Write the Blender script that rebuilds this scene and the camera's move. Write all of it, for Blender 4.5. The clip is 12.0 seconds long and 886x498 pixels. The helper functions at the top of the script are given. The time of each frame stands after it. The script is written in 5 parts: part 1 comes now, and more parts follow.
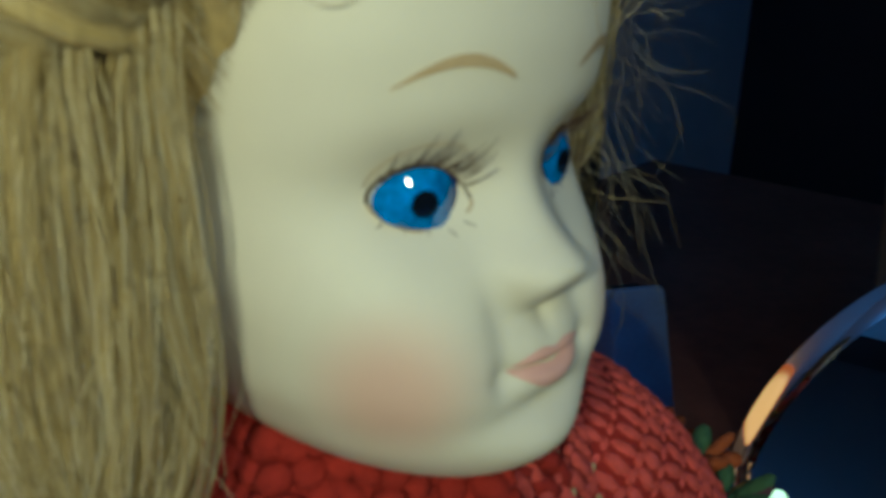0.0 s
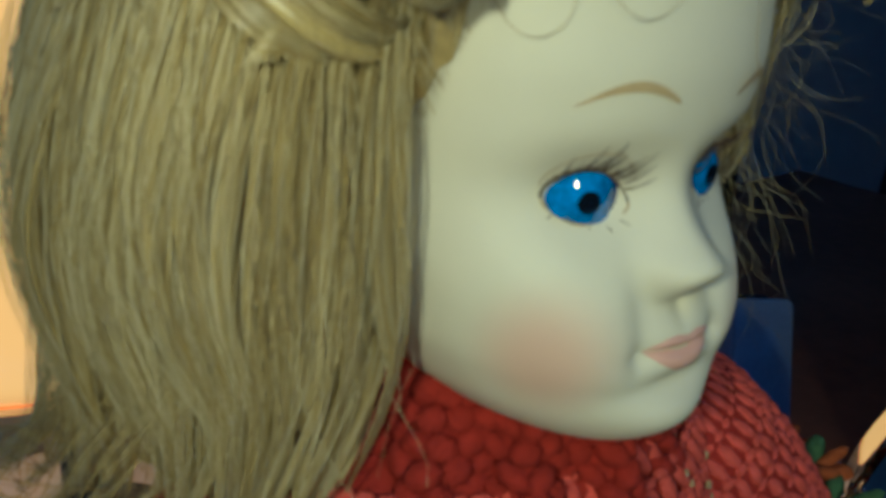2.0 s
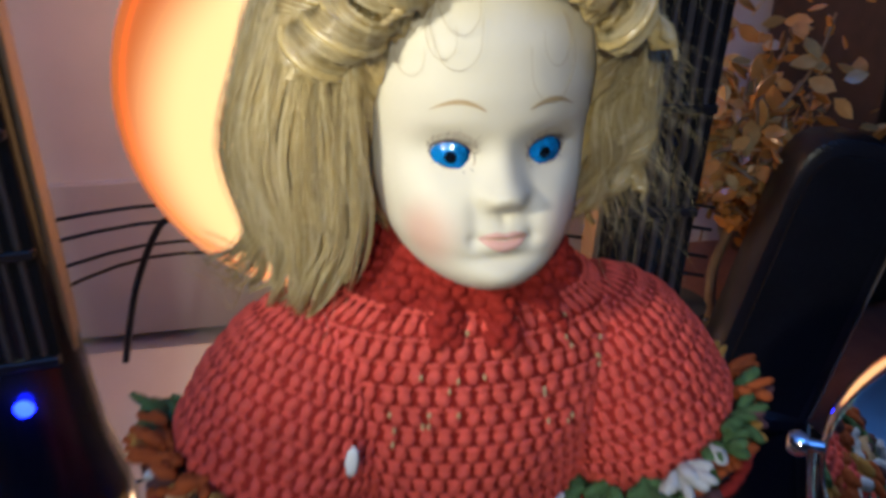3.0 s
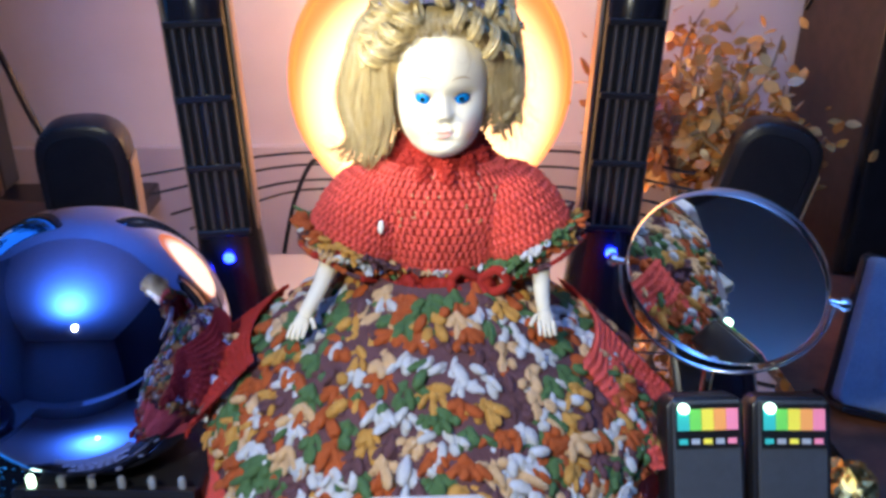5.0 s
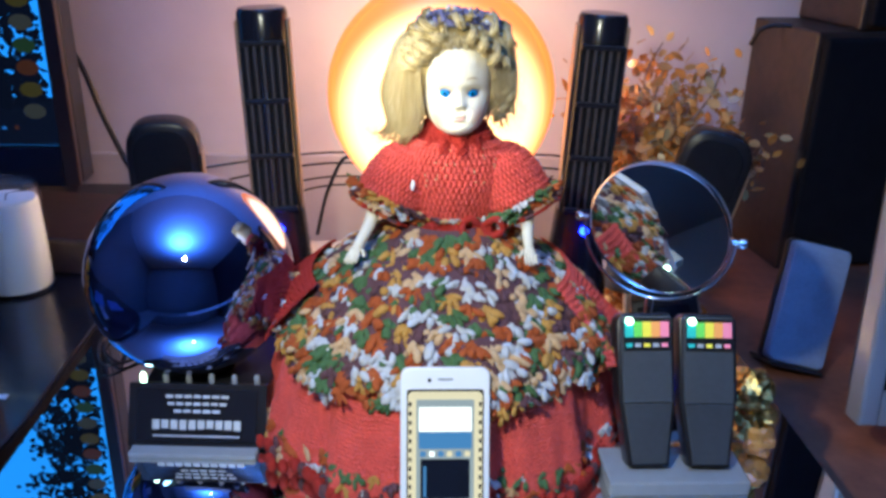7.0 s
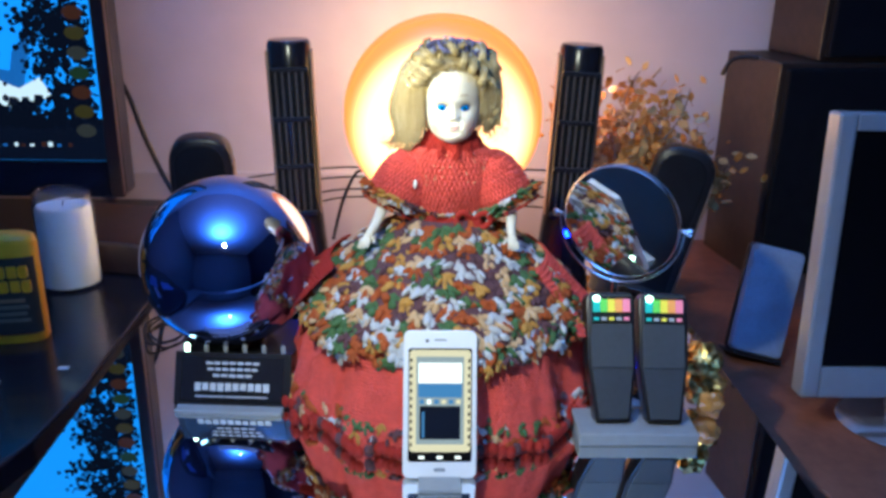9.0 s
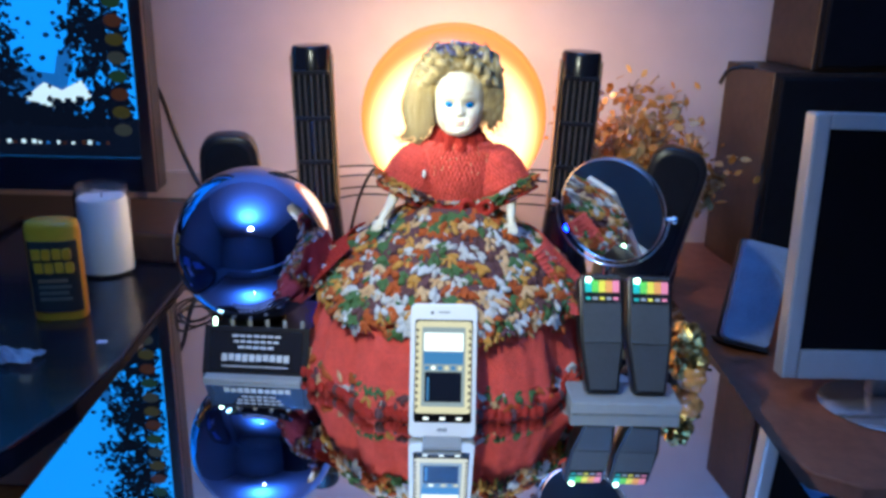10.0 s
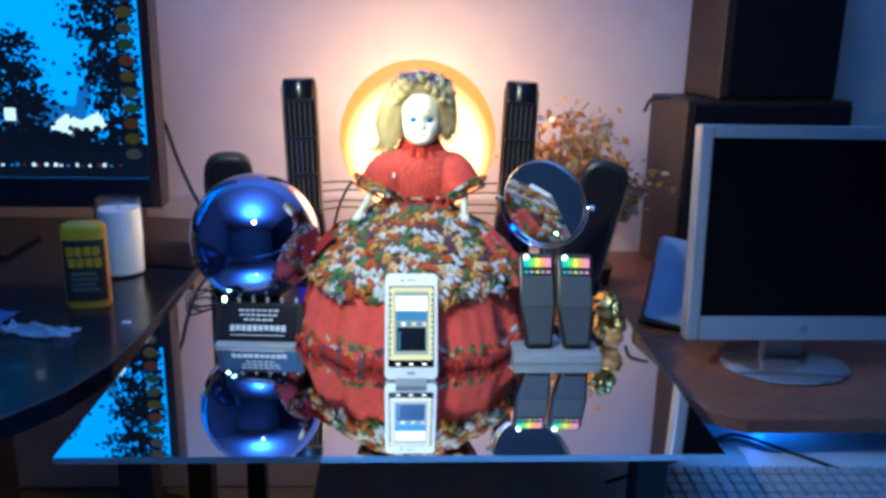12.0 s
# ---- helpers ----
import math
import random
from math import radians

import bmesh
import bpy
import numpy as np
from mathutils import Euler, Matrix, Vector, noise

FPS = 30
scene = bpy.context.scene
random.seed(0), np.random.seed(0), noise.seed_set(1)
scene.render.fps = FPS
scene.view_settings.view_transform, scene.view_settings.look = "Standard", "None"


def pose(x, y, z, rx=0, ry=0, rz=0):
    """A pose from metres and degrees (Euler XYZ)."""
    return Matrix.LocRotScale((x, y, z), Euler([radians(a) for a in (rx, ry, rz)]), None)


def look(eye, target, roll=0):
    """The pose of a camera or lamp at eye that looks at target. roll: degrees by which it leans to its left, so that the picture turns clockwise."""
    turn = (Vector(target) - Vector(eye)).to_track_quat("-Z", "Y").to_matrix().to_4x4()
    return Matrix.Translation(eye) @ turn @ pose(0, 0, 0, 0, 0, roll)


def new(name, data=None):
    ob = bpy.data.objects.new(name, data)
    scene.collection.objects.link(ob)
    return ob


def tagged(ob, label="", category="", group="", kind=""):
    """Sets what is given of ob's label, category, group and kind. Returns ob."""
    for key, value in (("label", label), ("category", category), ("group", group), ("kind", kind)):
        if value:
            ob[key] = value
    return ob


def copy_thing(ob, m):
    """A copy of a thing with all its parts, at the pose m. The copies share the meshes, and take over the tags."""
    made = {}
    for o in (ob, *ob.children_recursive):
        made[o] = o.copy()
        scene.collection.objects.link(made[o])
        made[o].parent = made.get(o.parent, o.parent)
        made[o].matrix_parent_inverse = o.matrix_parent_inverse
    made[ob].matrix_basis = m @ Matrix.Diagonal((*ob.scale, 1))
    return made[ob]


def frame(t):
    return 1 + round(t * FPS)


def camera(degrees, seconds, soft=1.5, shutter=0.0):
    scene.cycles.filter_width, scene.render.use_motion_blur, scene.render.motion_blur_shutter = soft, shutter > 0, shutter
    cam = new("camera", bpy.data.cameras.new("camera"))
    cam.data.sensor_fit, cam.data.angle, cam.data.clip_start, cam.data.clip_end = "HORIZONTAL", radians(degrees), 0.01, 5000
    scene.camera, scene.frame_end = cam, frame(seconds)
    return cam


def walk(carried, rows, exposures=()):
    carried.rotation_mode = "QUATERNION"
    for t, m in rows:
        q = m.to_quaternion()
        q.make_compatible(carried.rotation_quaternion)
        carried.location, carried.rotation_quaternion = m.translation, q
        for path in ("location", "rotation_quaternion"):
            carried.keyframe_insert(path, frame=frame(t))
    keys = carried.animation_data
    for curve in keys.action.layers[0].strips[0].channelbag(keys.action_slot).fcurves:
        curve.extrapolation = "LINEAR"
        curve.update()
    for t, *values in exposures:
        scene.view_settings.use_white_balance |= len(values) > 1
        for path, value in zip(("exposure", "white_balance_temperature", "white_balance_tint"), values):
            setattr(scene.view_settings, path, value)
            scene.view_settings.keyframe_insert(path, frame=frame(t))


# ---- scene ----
cam = camera(56.0, 12.0, soft=3.2, shutter=0.4)
# the lens cannot focus as near as ten centimetres
cam.data.dof.use_dof, cam.data.dof.focus_distance, cam.data.dof.aperture_fstop = True, 0.6, 46
PATH = [
    (0, (-0.035, -0.042, 1.11), (1.332, 1.234, 0.399), 0.3),
    (0.5, (-0.043, -0.036, 1.109), (1.484, 1.092, 0.479), 0.3),
    (1, (-0.048, -0.031, 1.11), (1.434, 1.155, 0.481), 0.2),
    (1.5, (-0.05, -0.035, 1.11), (1.296, 1.297, 0.465), 0.5),
    (2, (-0.05, -0.05, 1.116), (1.095, 1.408, 0.364), 2.9),
    (2.5, (-0.036, -0.09, 1.135), (0.785, 1.546, 0.327), 1.9),
    (3, (-0.021, -0.174, 1.15), (0.382, 1.591, 0.302), 1.2),
    (3.5, (-0.015, -0.268, 1.171), (0.291, 1.497, 0.283), 1.4),
    (5.5, (0.022, -0.55, 1.226), (0.038, 1.268, 0.392), 0.4),
    (6, (0.019, -0.607, 1.231), (0.039, 1.214, 0.405), 1.2),
    (6.5, (0.012, -0.657, 1.233), (0.064, 1.178, 0.44), 1.3),
    (7, (-0.011, -0.71, 1.236), (0.081, 1.137, 0.474), 1.3),
    (9, (-0.003, -0.867, 1.245), (0.063, 1.012, 0.563), 1.2),
    (9.5, (0.002, -0.901, 1.236), (0.069, 0.98, 0.558), 1.5),
    (10, (0.01, -0.964, 1.239), (0.031, 0.929, 0.594), 1.4),
    (10.5, (-0.008, -1.04, 1.243), (0.022, 0.858, 0.612), 0.4),
    (11, (-0.015, -1.117, 1.238), (0.105, 0.784, 0.63), -0.3),
    (11.5, (-0.006, -1.167, 1.232), (0.095, 0.755, 0.688), 0.7),
    (12, (0.012, -1.226, 1.23), (0.105, 0.7, 0.697), 1.1),
]
EXPOSURES = [(0.0, -2.05, 6900, -18), (2.0, -2.05, 6900, -20), (2.5, -1.78, 6900, -8), (3.0, -1.2, 6900, 8), (3.7, -0.6, 6800, 18), (5.5, 0.2, 6900, 6), (7.0, 0.16, 6750, 4), (9.0, 0.16, 6600, 0), (11.0, 0.2, 6550, -3), (12.0, 0.4, 6500, -8)]
walk(cam, [(t, look(eye, target, roll)) for t, eye, target, roll in PATH], EXPOSURES)

# ---- world and lights ----
world = bpy.data.worlds.new("night")
world.use_nodes = True
world.node_tree.nodes["Background"].inputs[0].default_value = (0.25, 0.35, 0.8, 1)
world.node_tree.nodes["Background"].inputs[1].default_value = 0.01
scene.world = world


def lamp(name, kind, energy, colour, m, size=0.02):
    data = bpy.data.lights.new(name, kind)
    data.energy, data.color = energy, colour
    if kind == "AREA":
        data.shape, data.size = "DISK", size
    else:
        data.shadow_soft_size = size
    ob = new(name, data)
    ob.matrix_world = m
    return ob


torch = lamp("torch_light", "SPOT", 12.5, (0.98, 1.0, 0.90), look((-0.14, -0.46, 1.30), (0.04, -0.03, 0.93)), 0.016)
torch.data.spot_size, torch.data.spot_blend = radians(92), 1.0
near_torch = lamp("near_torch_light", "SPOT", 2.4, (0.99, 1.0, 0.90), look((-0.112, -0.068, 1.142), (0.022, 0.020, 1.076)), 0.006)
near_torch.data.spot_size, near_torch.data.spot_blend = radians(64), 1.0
lamp("blue_room_light", "AREA", 58.0, (0.07, 0.28, 1.0), look((-0.2, -1.0, 1.95), (-0.15, -0.85, 2.4)), 0.3)
lamp("lamp_glow", "POINT", 4.8, (1.0, 0.62, 0.39), pose(0.037, 0.53, 1.03), 0.05)

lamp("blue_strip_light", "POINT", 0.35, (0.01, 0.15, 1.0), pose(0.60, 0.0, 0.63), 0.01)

# ---- materials ----


def mat(name, colour, rough=0.5, metal=0.0, grain=0.0, scale=60.0, bump=0.0, bump_scale=400.0, spec=0.5, coat=0.0, emit=None, power=0.0, trans=0.0):
    """A surface with colour that varies at two scales and fine relief."""
    m = bpy.data.materials.new(name)
    m.use_nodes = True
    nt = m.node_tree
    b = nt.nodes["Principled BSDF"]
    b.inputs["Base Color"].default_value = (*colour, 1)
    b.inputs["Roughness"].default_value = rough
    b.inputs["Metallic"].default_value = metal
    b.inputs["Specular IOR Level"].default_value = spec
    b.inputs["Coat Weight"].default_value = coat
    b.inputs["Transmission Weight"].default_value = trans
    if emit:
        b.inputs["Emission Color"].default_value = (*emit, 1)
        b.inputs["Emission Strength"].default_value = power
    geo = nt.nodes.new("ShaderNodeNewGeometry")
    if grain:
        n1 = nt.nodes.new("ShaderNodeTexNoise")
        n1.inputs["Scale"].default_value, n1.inputs["Detail"].default_value = scale, 6
        n2 = nt.nodes.new("ShaderNodeTexNoise")
        n2.inputs["Scale"].default_value, n2.inputs["Detail"].default_value = scale / 9, 2
        add = nt.nodes.new("ShaderNodeMath")
        add.operation = "ADD"
        ramp = nt.nodes.new("ShaderNodeMapRange")
        ramp.inputs["From Min"].default_value, ramp.inputs["From Max"].default_value = 0.6, 1.4
        ramp.inputs["To Min"].default_value, ramp.inputs["To Max"].default_value = 1 - grain, 1 + grain
        mul = nt.nodes.new("ShaderNodeVectorMath")
        mul.operation = "SCALE"
        mul.inputs[0].default_value = colour
        for n in (n1, n2):
            nt.links.new(geo.outputs["Position"], n.inputs["Vector"])
        nt.links.new(n1.outputs["Fac"], add.inputs[0])
        nt.links.new(n2.outputs["Fac"], add.inputs[1])
        nt.links.new(add.outputs[0], ramp.inputs["Value"])
        nt.links.new(ramp.outputs["Result"], mul.inputs["Scale"])
        nt.links.new(mul.outputs[0], b.inputs["Base Color"])
    if bump:
        n3 = nt.nodes.new("ShaderNodeTexNoise")
        n3.inputs["Scale"].default_value, n3.inputs["Detail"].default_value = bump_scale, 4
        nt.links.new(geo.outputs["Position"], n3.inputs["Vector"])
        bp = nt.nodes.new("ShaderNodeBump")
        bp.inputs["Strength"].default_value, bp.inputs["Distance"].default_value = bump, 0.002
        nt.links.new(n3.outputs["Fac"], bp.inputs["Height"])
        nt.links.new(bp.outputs["Normal"], b.inputs["Normal"])
    return m


# these two wall colours are darkened to stand in for low light
DIM_WALL = mat("dimmed_wall_paint", (0.17, 0.17, 0.18), 0.8, grain=0.07, scale=14)
SHADED_WALL = mat("shaded_wall_paint", (0.03, 0.028, 0.03), 0.85, grain=0.1, scale=14)
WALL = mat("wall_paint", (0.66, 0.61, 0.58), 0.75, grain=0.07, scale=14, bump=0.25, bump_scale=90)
PANEL = mat("panel_paint", (0.58, 0.53, 0.5), 0.6, grain=0.08, scale=20, bump=0.2, bump_scale=120)
CEILING = mat("ceiling_paint", (0.6, 0.6, 0.6), 0.9, grain=0.05, scale=10)
FLOOR = mat("floor_tile", (0.27, 0.26, 0.25), 0.35, grain=0.12, scale=18)
GROUT = mat("grout", (0.2, 0.19, 0.18), 0.9, grain=0.2)
MIRROR = mat("mirror_glass", (0.86, 0.88, 0.87), 0.015, 1.0)
BALL = mat("mirror_ball", (0.37, 0.47, 0.93), 0.03, 1.0, bump=0.015, bump_scale=30)
BLACK = mat("black_plastic", (0.014, 0.014, 0.017), 0.3, spec=0.35, grain=0.25, scale=120, bump=0.06, bump_scale=700)
BLACK_MATT = mat("black_cloth", (0.010, 0.010, 0.012), 0.85, grain=0.3, scale=300, bump=0.3, bump_scale=1500, spec=0.15)
GLOSS_BLACK = mat("black_lacquer", (0.012, 0.012, 0.016), 0.22, grain=0.3, scale=40, coat=0.2, bump=0.02, bump_scale=60)
DARK_GREY = mat("dark_grey_plastic", (0.042, 0.047, 0.05), 0.5, grain=0.15, scale=200, bump=0.15, bump_scale=1800)
GREY = mat("grey_plastic", (0.27, 0.29, 0.3), 0.55, grain=0.1, scale=100, bump=0.2, bump_scale=900)
SILVER = mat("silver_plastic", (0.5, 0.52, 0.54), 0.32, 0.55, grain=0.06, scale=80)
CHROME = mat("chrome", (0.8, 0.8, 0.8), 0.08, 1.0, grain=0.05, scale=90)
BRONZE = mat("bronze_strip", (0.42, 0.3, 0.2), 0.35, 0.6, grain=0.1)
GRILLE = mat("grille_slats", (0.07, 0.058, 0.05), 0.5, grain=0.15, scale=150)
WOOD = mat("red_brown_wood", (0.24, 0.095, 0.058), 0.4, grain=0.4, scale=50, bump=0.1, bump_scale=150)
DARK_WOOD = mat("dark_stained_wood", (0.06, 0.026, 0.018), 0.35, grain=0.4, scale=50, bump=0.1, bump_scale=150)
OAK = mat("speaker_veneer", (0.05, 0.029, 0.02), 0.45, grain=0.45, scale=60, bump=0.12, bump_scale=160)
WHITE = mat("white_plastic", (0.78, 0.78, 0.76), 0.3, grain=0.03, scale=60)
DESK_WHITE = mat("white_laminate", (0.62, 0.64, 0.62), 0.45, grain=0.08, scale=30, bump=0.05)
INK = mat("pale_print", (0.52, 0.55, 0.56), 0.5, grain=0.12, scale=900)
BLUEGREY = mat("blue_grey_fabric", (0.25, 0.33, 0.46), 0.8, grain=0.15, scale=300, bump=0.3, bump_scale=1500)
YELLOW = mat("yellow_plastic", (0.78, 0.33, 0.015), 0.35, grain=0.08, scale=80)
LABEL_DARK = mat("dark_label", (0.03, 0.025, 0.02), 0.45, grain=0.3, scale=200)
WAX = mat("white_wax", (0.84, 0.85, 0.85), 0.45, grain=0.05, scale=60)
GLASS = mat("clear_glass", (0.85, 0.93, 1.0), 0.04, trans=1.0)
PAPER = mat("blue_paper", (0.12, 0.22, 0.5), 0.5, grain=0.2, scale=60)
FILM = mat("crumpled_film", (0.6, 0.66, 0.72), 0.15, grain=0.1, bump=0.8, bump_scale=120, coat=0.5)
GOLD = mat("gold_foil", (0.8, 0.55, 0.18), 0.22, 1.0, grain=0.3, scale=200, bump=0.7, bump_scale=300)
AMBER = mat("amber_leaf", (0.92, 0.45, 0.13), 0.22, grain=0.4, scale=70, coat=0.6, bump=0.2, trans=0.4)
OLIVE = mat("olive_gold_leaf", (0.62, 0.42, 0.16), 0.3, grain=0.4, scale=70, coat=0.3, trans=0.3)
TWIG = mat("twig", (0.3, 0.22, 0.15), 0.6, grain=0.3, scale=300, bump=0.3)
KEY_PLASTIC = mat("keyboard_keys", (0.34, 0.35, 0.36), 0.5, grain=0.15, scale=300)
LAMP_GLASS = mat("lit_orange_globe", (0.55, 0.2, 0.06), 0.3, emit=(1.0, 0.27, 0.085), power=1.2)
# the bulb shows through the globe: whiter and stronger towards the middle
ln = LAMP_GLASS.node_tree
lg, ld, lr, lm = (ln.nodes.new(n) for n in ("ShaderNodeNewGeometry", "ShaderNodeVectorMath", "ShaderNodeMapRange", "ShaderNodeMix"))
ld.operation = "DISTANCE"
ld.inputs[1].default_value = (0.037, 0.35, 0.985)
lr.interpolation_type = "SMOOTHSTEP"
lr.inputs["From Min"].default_value, lr.inputs["From Max"].default_value = 0.106, 0.150
lm.data_type = "RGBA"
lm.inputs["A"].default_value, lm.inputs["B"].default_value = (3.2, 1.75, 0.82, 1), (1.25, 0.27, 0.06, 1)
ln.links.new(lg.outputs["Position"], ld.inputs[0])
ln.links.new(ld.outputs["Value"], lr.inputs["Value"])
ln.links.new(lr.outputs["Result"], lm.inputs["Factor"])
ln.links.new(lm.outputs["Result"], ln.nodes["Principled BSDF"].inputs["Emission Color"])
LED_BLUE = mat("blue_led", (0.1, 0.2, 1.0), 0.3, emit=(0.0, 0.008, 1.0), power=70)
LED_WHITE = mat("white_green_led", (0.8, 1, 0.9), 0.3, emit=(0.6, 1.0, 0.75), power=6)
LED_RED = mat("red_led", (1, 0.1, 0.1), 0.3, emit=(1.0, 0.08, 0.05), power=1.0)
SKY_SCREEN = mat("screen_blue", (0, 0, 0), 0.3, emit=(0.012, 0.27, 1.0), power=1.15)
CLOUD_SCREEN = mat("screen_white", (0, 0, 0), 0.3, emit=(0.6, 0.8, 1.0), power=1.0)
HILL_SCREEN = mat("screen_hill_blue", (0, 0, 0), 0.3, emit=(0.01, 0.11, 0.42), power=1.0)
DARK_SCREEN = mat("screen_black", (0.004, 0.004, 0.006), 0.25, emit=(0.002, 0.004, 0.012), power=1.0)
OFF_SCREEN = mat("dark_panel", (0.003, 0.003, 0.004), 0.35, spec=0.12)
PHONE_BLUE = mat("phone_blue", (0, 0, 0), 0.2, emit=(0.06, 0.22, 0.5), power=1.0)
PHONE_PALE = mat("phone_pale", (0, 0, 0), 0.2, emit=(0.72, 0.68, 0.5), power=1.0)
PHONE_WHITE = mat("phone_white", (0, 0, 0), 0.2, emit=(0.85, 0.95, 1.0), power=1.3)
ICONS = [mat("icon_%s" % n, (0, 0, 0), 0.3, emit=c, power=0.22) for n, c in (("grey", (0.1, 0.12, 0.13)), ("olive", (0.13, 0.12, 0.04)), ("rust", (0.16, 0.06, 0.04)), ("green", (0.04, 0.12, 0.06)))]
RAINBOW = [mat("strip_%s" % n, c, 0.4, emit=c, power=0.35) for n, c in (("teal", (0.03, 0.45, 0.4)), ("green", (0.15, 0.6, 0.1)), ("yellow", (0.8, 0.7, 0.08)), ("orange", (0.85, 0.35, 0.1)), ("pink", (0.85, 0.25, 0.35)))]

# ---- makers ----


def part(name, bm, material, parent=None, label="", smooth=None):
    """Links a bmesh as one mesh object under a thing or part."""
    me = bpy.data.meshes.new(name)
    bm.normal_update()
    bm.to_mesh(me)
    bm.free()
    if smooth is not None:
        me.shade_smooth()
        if smooth:
            me.set_sharp_from_angle(angle=radians(smooth))
    for m in (material if isinstance(material, (list, tuple)) else [material]):
        me.materials.append(m)
    ob = new(name, me)
    if parent:
        ob.parent = parent
    return tagged(ob, label)


def thing(name, label, category, m, group="", kind=""):
    ob = new(name)
    ob.matrix_world = m
    return tagged(ob, label, category, group, kind)


def box(x0, x1, y0, y1, z0, z1, bevel=0.0, seg=2):
    bm = bmesh.new()
    bmesh.ops.create_cube(bm, size=1, matrix=Matrix.LocRotScale(((x0 + x1) / 2, (y0 + y1) / 2, (z0 + z1) / 2), None, (x1 - x0, y1 - y0, z1 - z0)))
    if bevel:
        bmesh.ops.bevel(bm, geom=bm.edges[:], offset=bevel, segments=seg, affect="EDGES", profile=0.5)
    return bm


def lathe(profile, n=48, centre=(0, 0), m=None):
    """Turns (radius, height) pairs round the z axis."""
    bm = bmesh.new()
    rings = []
    for r, z in profile:
        if r < 1e-6:
            rings.append([bm.verts.new((centre[0], centre[1], z))])
        else:
            rings.append([bm.verts.new((centre[0] + r * math.cos(2 * math.pi * k / n), centre[1] + r * math.sin(2 * math.pi * k / n), z)) for k in range(n)])
    for a, b in zip(rings, rings[1:]):
        for k in range(n):
            j = (k + 1) % n
            if len(a) == 1 and len(b) > 1:
                bm.faces.new((a[0], b[j], b[k]))
            elif len(b) == 1 and len(a) > 1:
                bm.faces.new((a[k], a[j], b[0]))
            elif len(a) > 1:
                bm.faces.new((a[k], a[j], b[j], b[k]))
    bmesh.ops.recalc_face_normals(bm, faces=bm.faces[:])
    if m is not None:
        bm.transform(m)
    return bm


def slab(points, z0, z1, bevel=0.0):
    """A flat plate of the outline given, between two heights."""
    bm = bmesh.new()
    f = bm.faces.new([bm.verts.new((x, y, z0)) for x, y in points])
    top = bmesh.ops.extrude_face_region(bm, geom=[f])["geom"]
    for v in top:
        if isinstance(v, bmesh.types.BMVert):
            v.co.z = z1
    bmesh.ops.recalc_face_normals(bm, faces=bm.faces[:])
    if bevel:
        bmesh.ops.bevel(bm, geom=[e for e in bm.edges if len(e.link_faces) == 2], offset=bevel, segments=2, affect="EDGES", profile=0.5)
    return bm


def rounded(w, h, r, n=6):
    """The outline of a rounded rectangle round the origin."""
    out = []
    for cx, cy, a0 in ((w / 2 - r, h / 2 - r, 0), (-w / 2 + r, h / 2 - r, 90), (-w / 2 + r, -h / 2 + r, 180), (w / 2 - r, -h / 2 + r, 270)):
        for k in range(n + 1):
            a = radians(a0 + 90 * k / n)
            out.append((cx + r * math.cos(a), cy + r * math.sin(a)))
    return out


def tube(points, radius, n=6, taper=1.0):
    """A round cord along a smooth line through the points."""
    pts = [Vector(p) for p in points]
    fine = []
    for k in range(len(pts) - 1):
        a, b, c, d = pts[max(k - 1, 0)], pts[k], pts[k + 1], pts[min(k + 2, len(pts) - 1)]
        for j in range(6):
            t = j / 6
            fine.append(0.5 * (2 * b + (c - a) * t + (2 * a - 5 * b + 4 * c - d) * t * t + (3 * b - a - 3 * c + d) * t ** 3))
    fine.append(pts[-1])
    bm = bmesh.new()
    rings = []
    side = Vector((0.31, 0.17, 0.93))
    for k, p in enumerate(fine):
        way = (fine[min(k + 1, len(fine) - 1)] - fine[max(k - 1, 0)]).normalized()
        u = way.cross(side).normalized()
        v = way.cross(u)
        r = radius * (1 + (taper - 1) * k / (len(fine) - 1))
        rings.append([bm.verts.new(p + r * (math.cos(2 * math.pi * j / n) * u + math.sin(2 * math.pi * j / n) * v)) for j in range(n)])
    for a, b in zip(rings, rings[1:]):
        for j in range(n):
            bm.faces.new((a[j], a[(j + 1) % n], b[(j + 1) % n], b[j]))
    bm.faces.new(rings[0])
    bm.faces.new(rings[-1])
    bmesh.ops.recalc_face_normals(bm, faces=bm.faces[:])
    return bm


def structure(name, bm, material, label, category):
    return tagged(part(name, bm, material), label, category, kind="structure")


# ---- the room ----
X0, X1, Y0, Y1, TOP = -1.9, 1.9, -2.6, 0.80, 2.4
structure("wall_north", box(X0, X1, Y1, Y1 + 0.1, 0, TOP), WALL, "pale painted wall lit orange by the lamp", "wall")
# back and side walls: shade is in the colour, darker than the north wall
structure("wall_south", box(X0, X1, Y0 - 0.1, Y0, 0, TOP), DIM_WALL, "plain back wall with the room's dimness put into its paint", "wall")
structure("wall_east", box(X1, X1 + 0.1, Y0 - 0.1, Y1 + 0.1, 0, TOP), SHADED_WALL, "plain side wall with deep shade put into its near-black paint", "wall")
structure("wall_west", box(X0 - 0.1, X0, Y0 - 0.1, Y1 + 0.1, 0, TOP), DIM_WALL, "plain side wall with the room's dimness put into its paint", "wall")
structure("ceiling", box(X0 - 0.1, X1 + 0.1, Y0 - 0.1, Y1 + 0.1, TOP, TOP + 0.1), CEILING, "plain painted ceiling above the dark room", "ceiling")
floor = structure("floor", box(X0 - 0.1, X1 + 0.1, Y0 - 0.1, Y1 + 0.1, -0.1, -0.006), GROUT, "pale square floor tiles with dark joints", "floor")
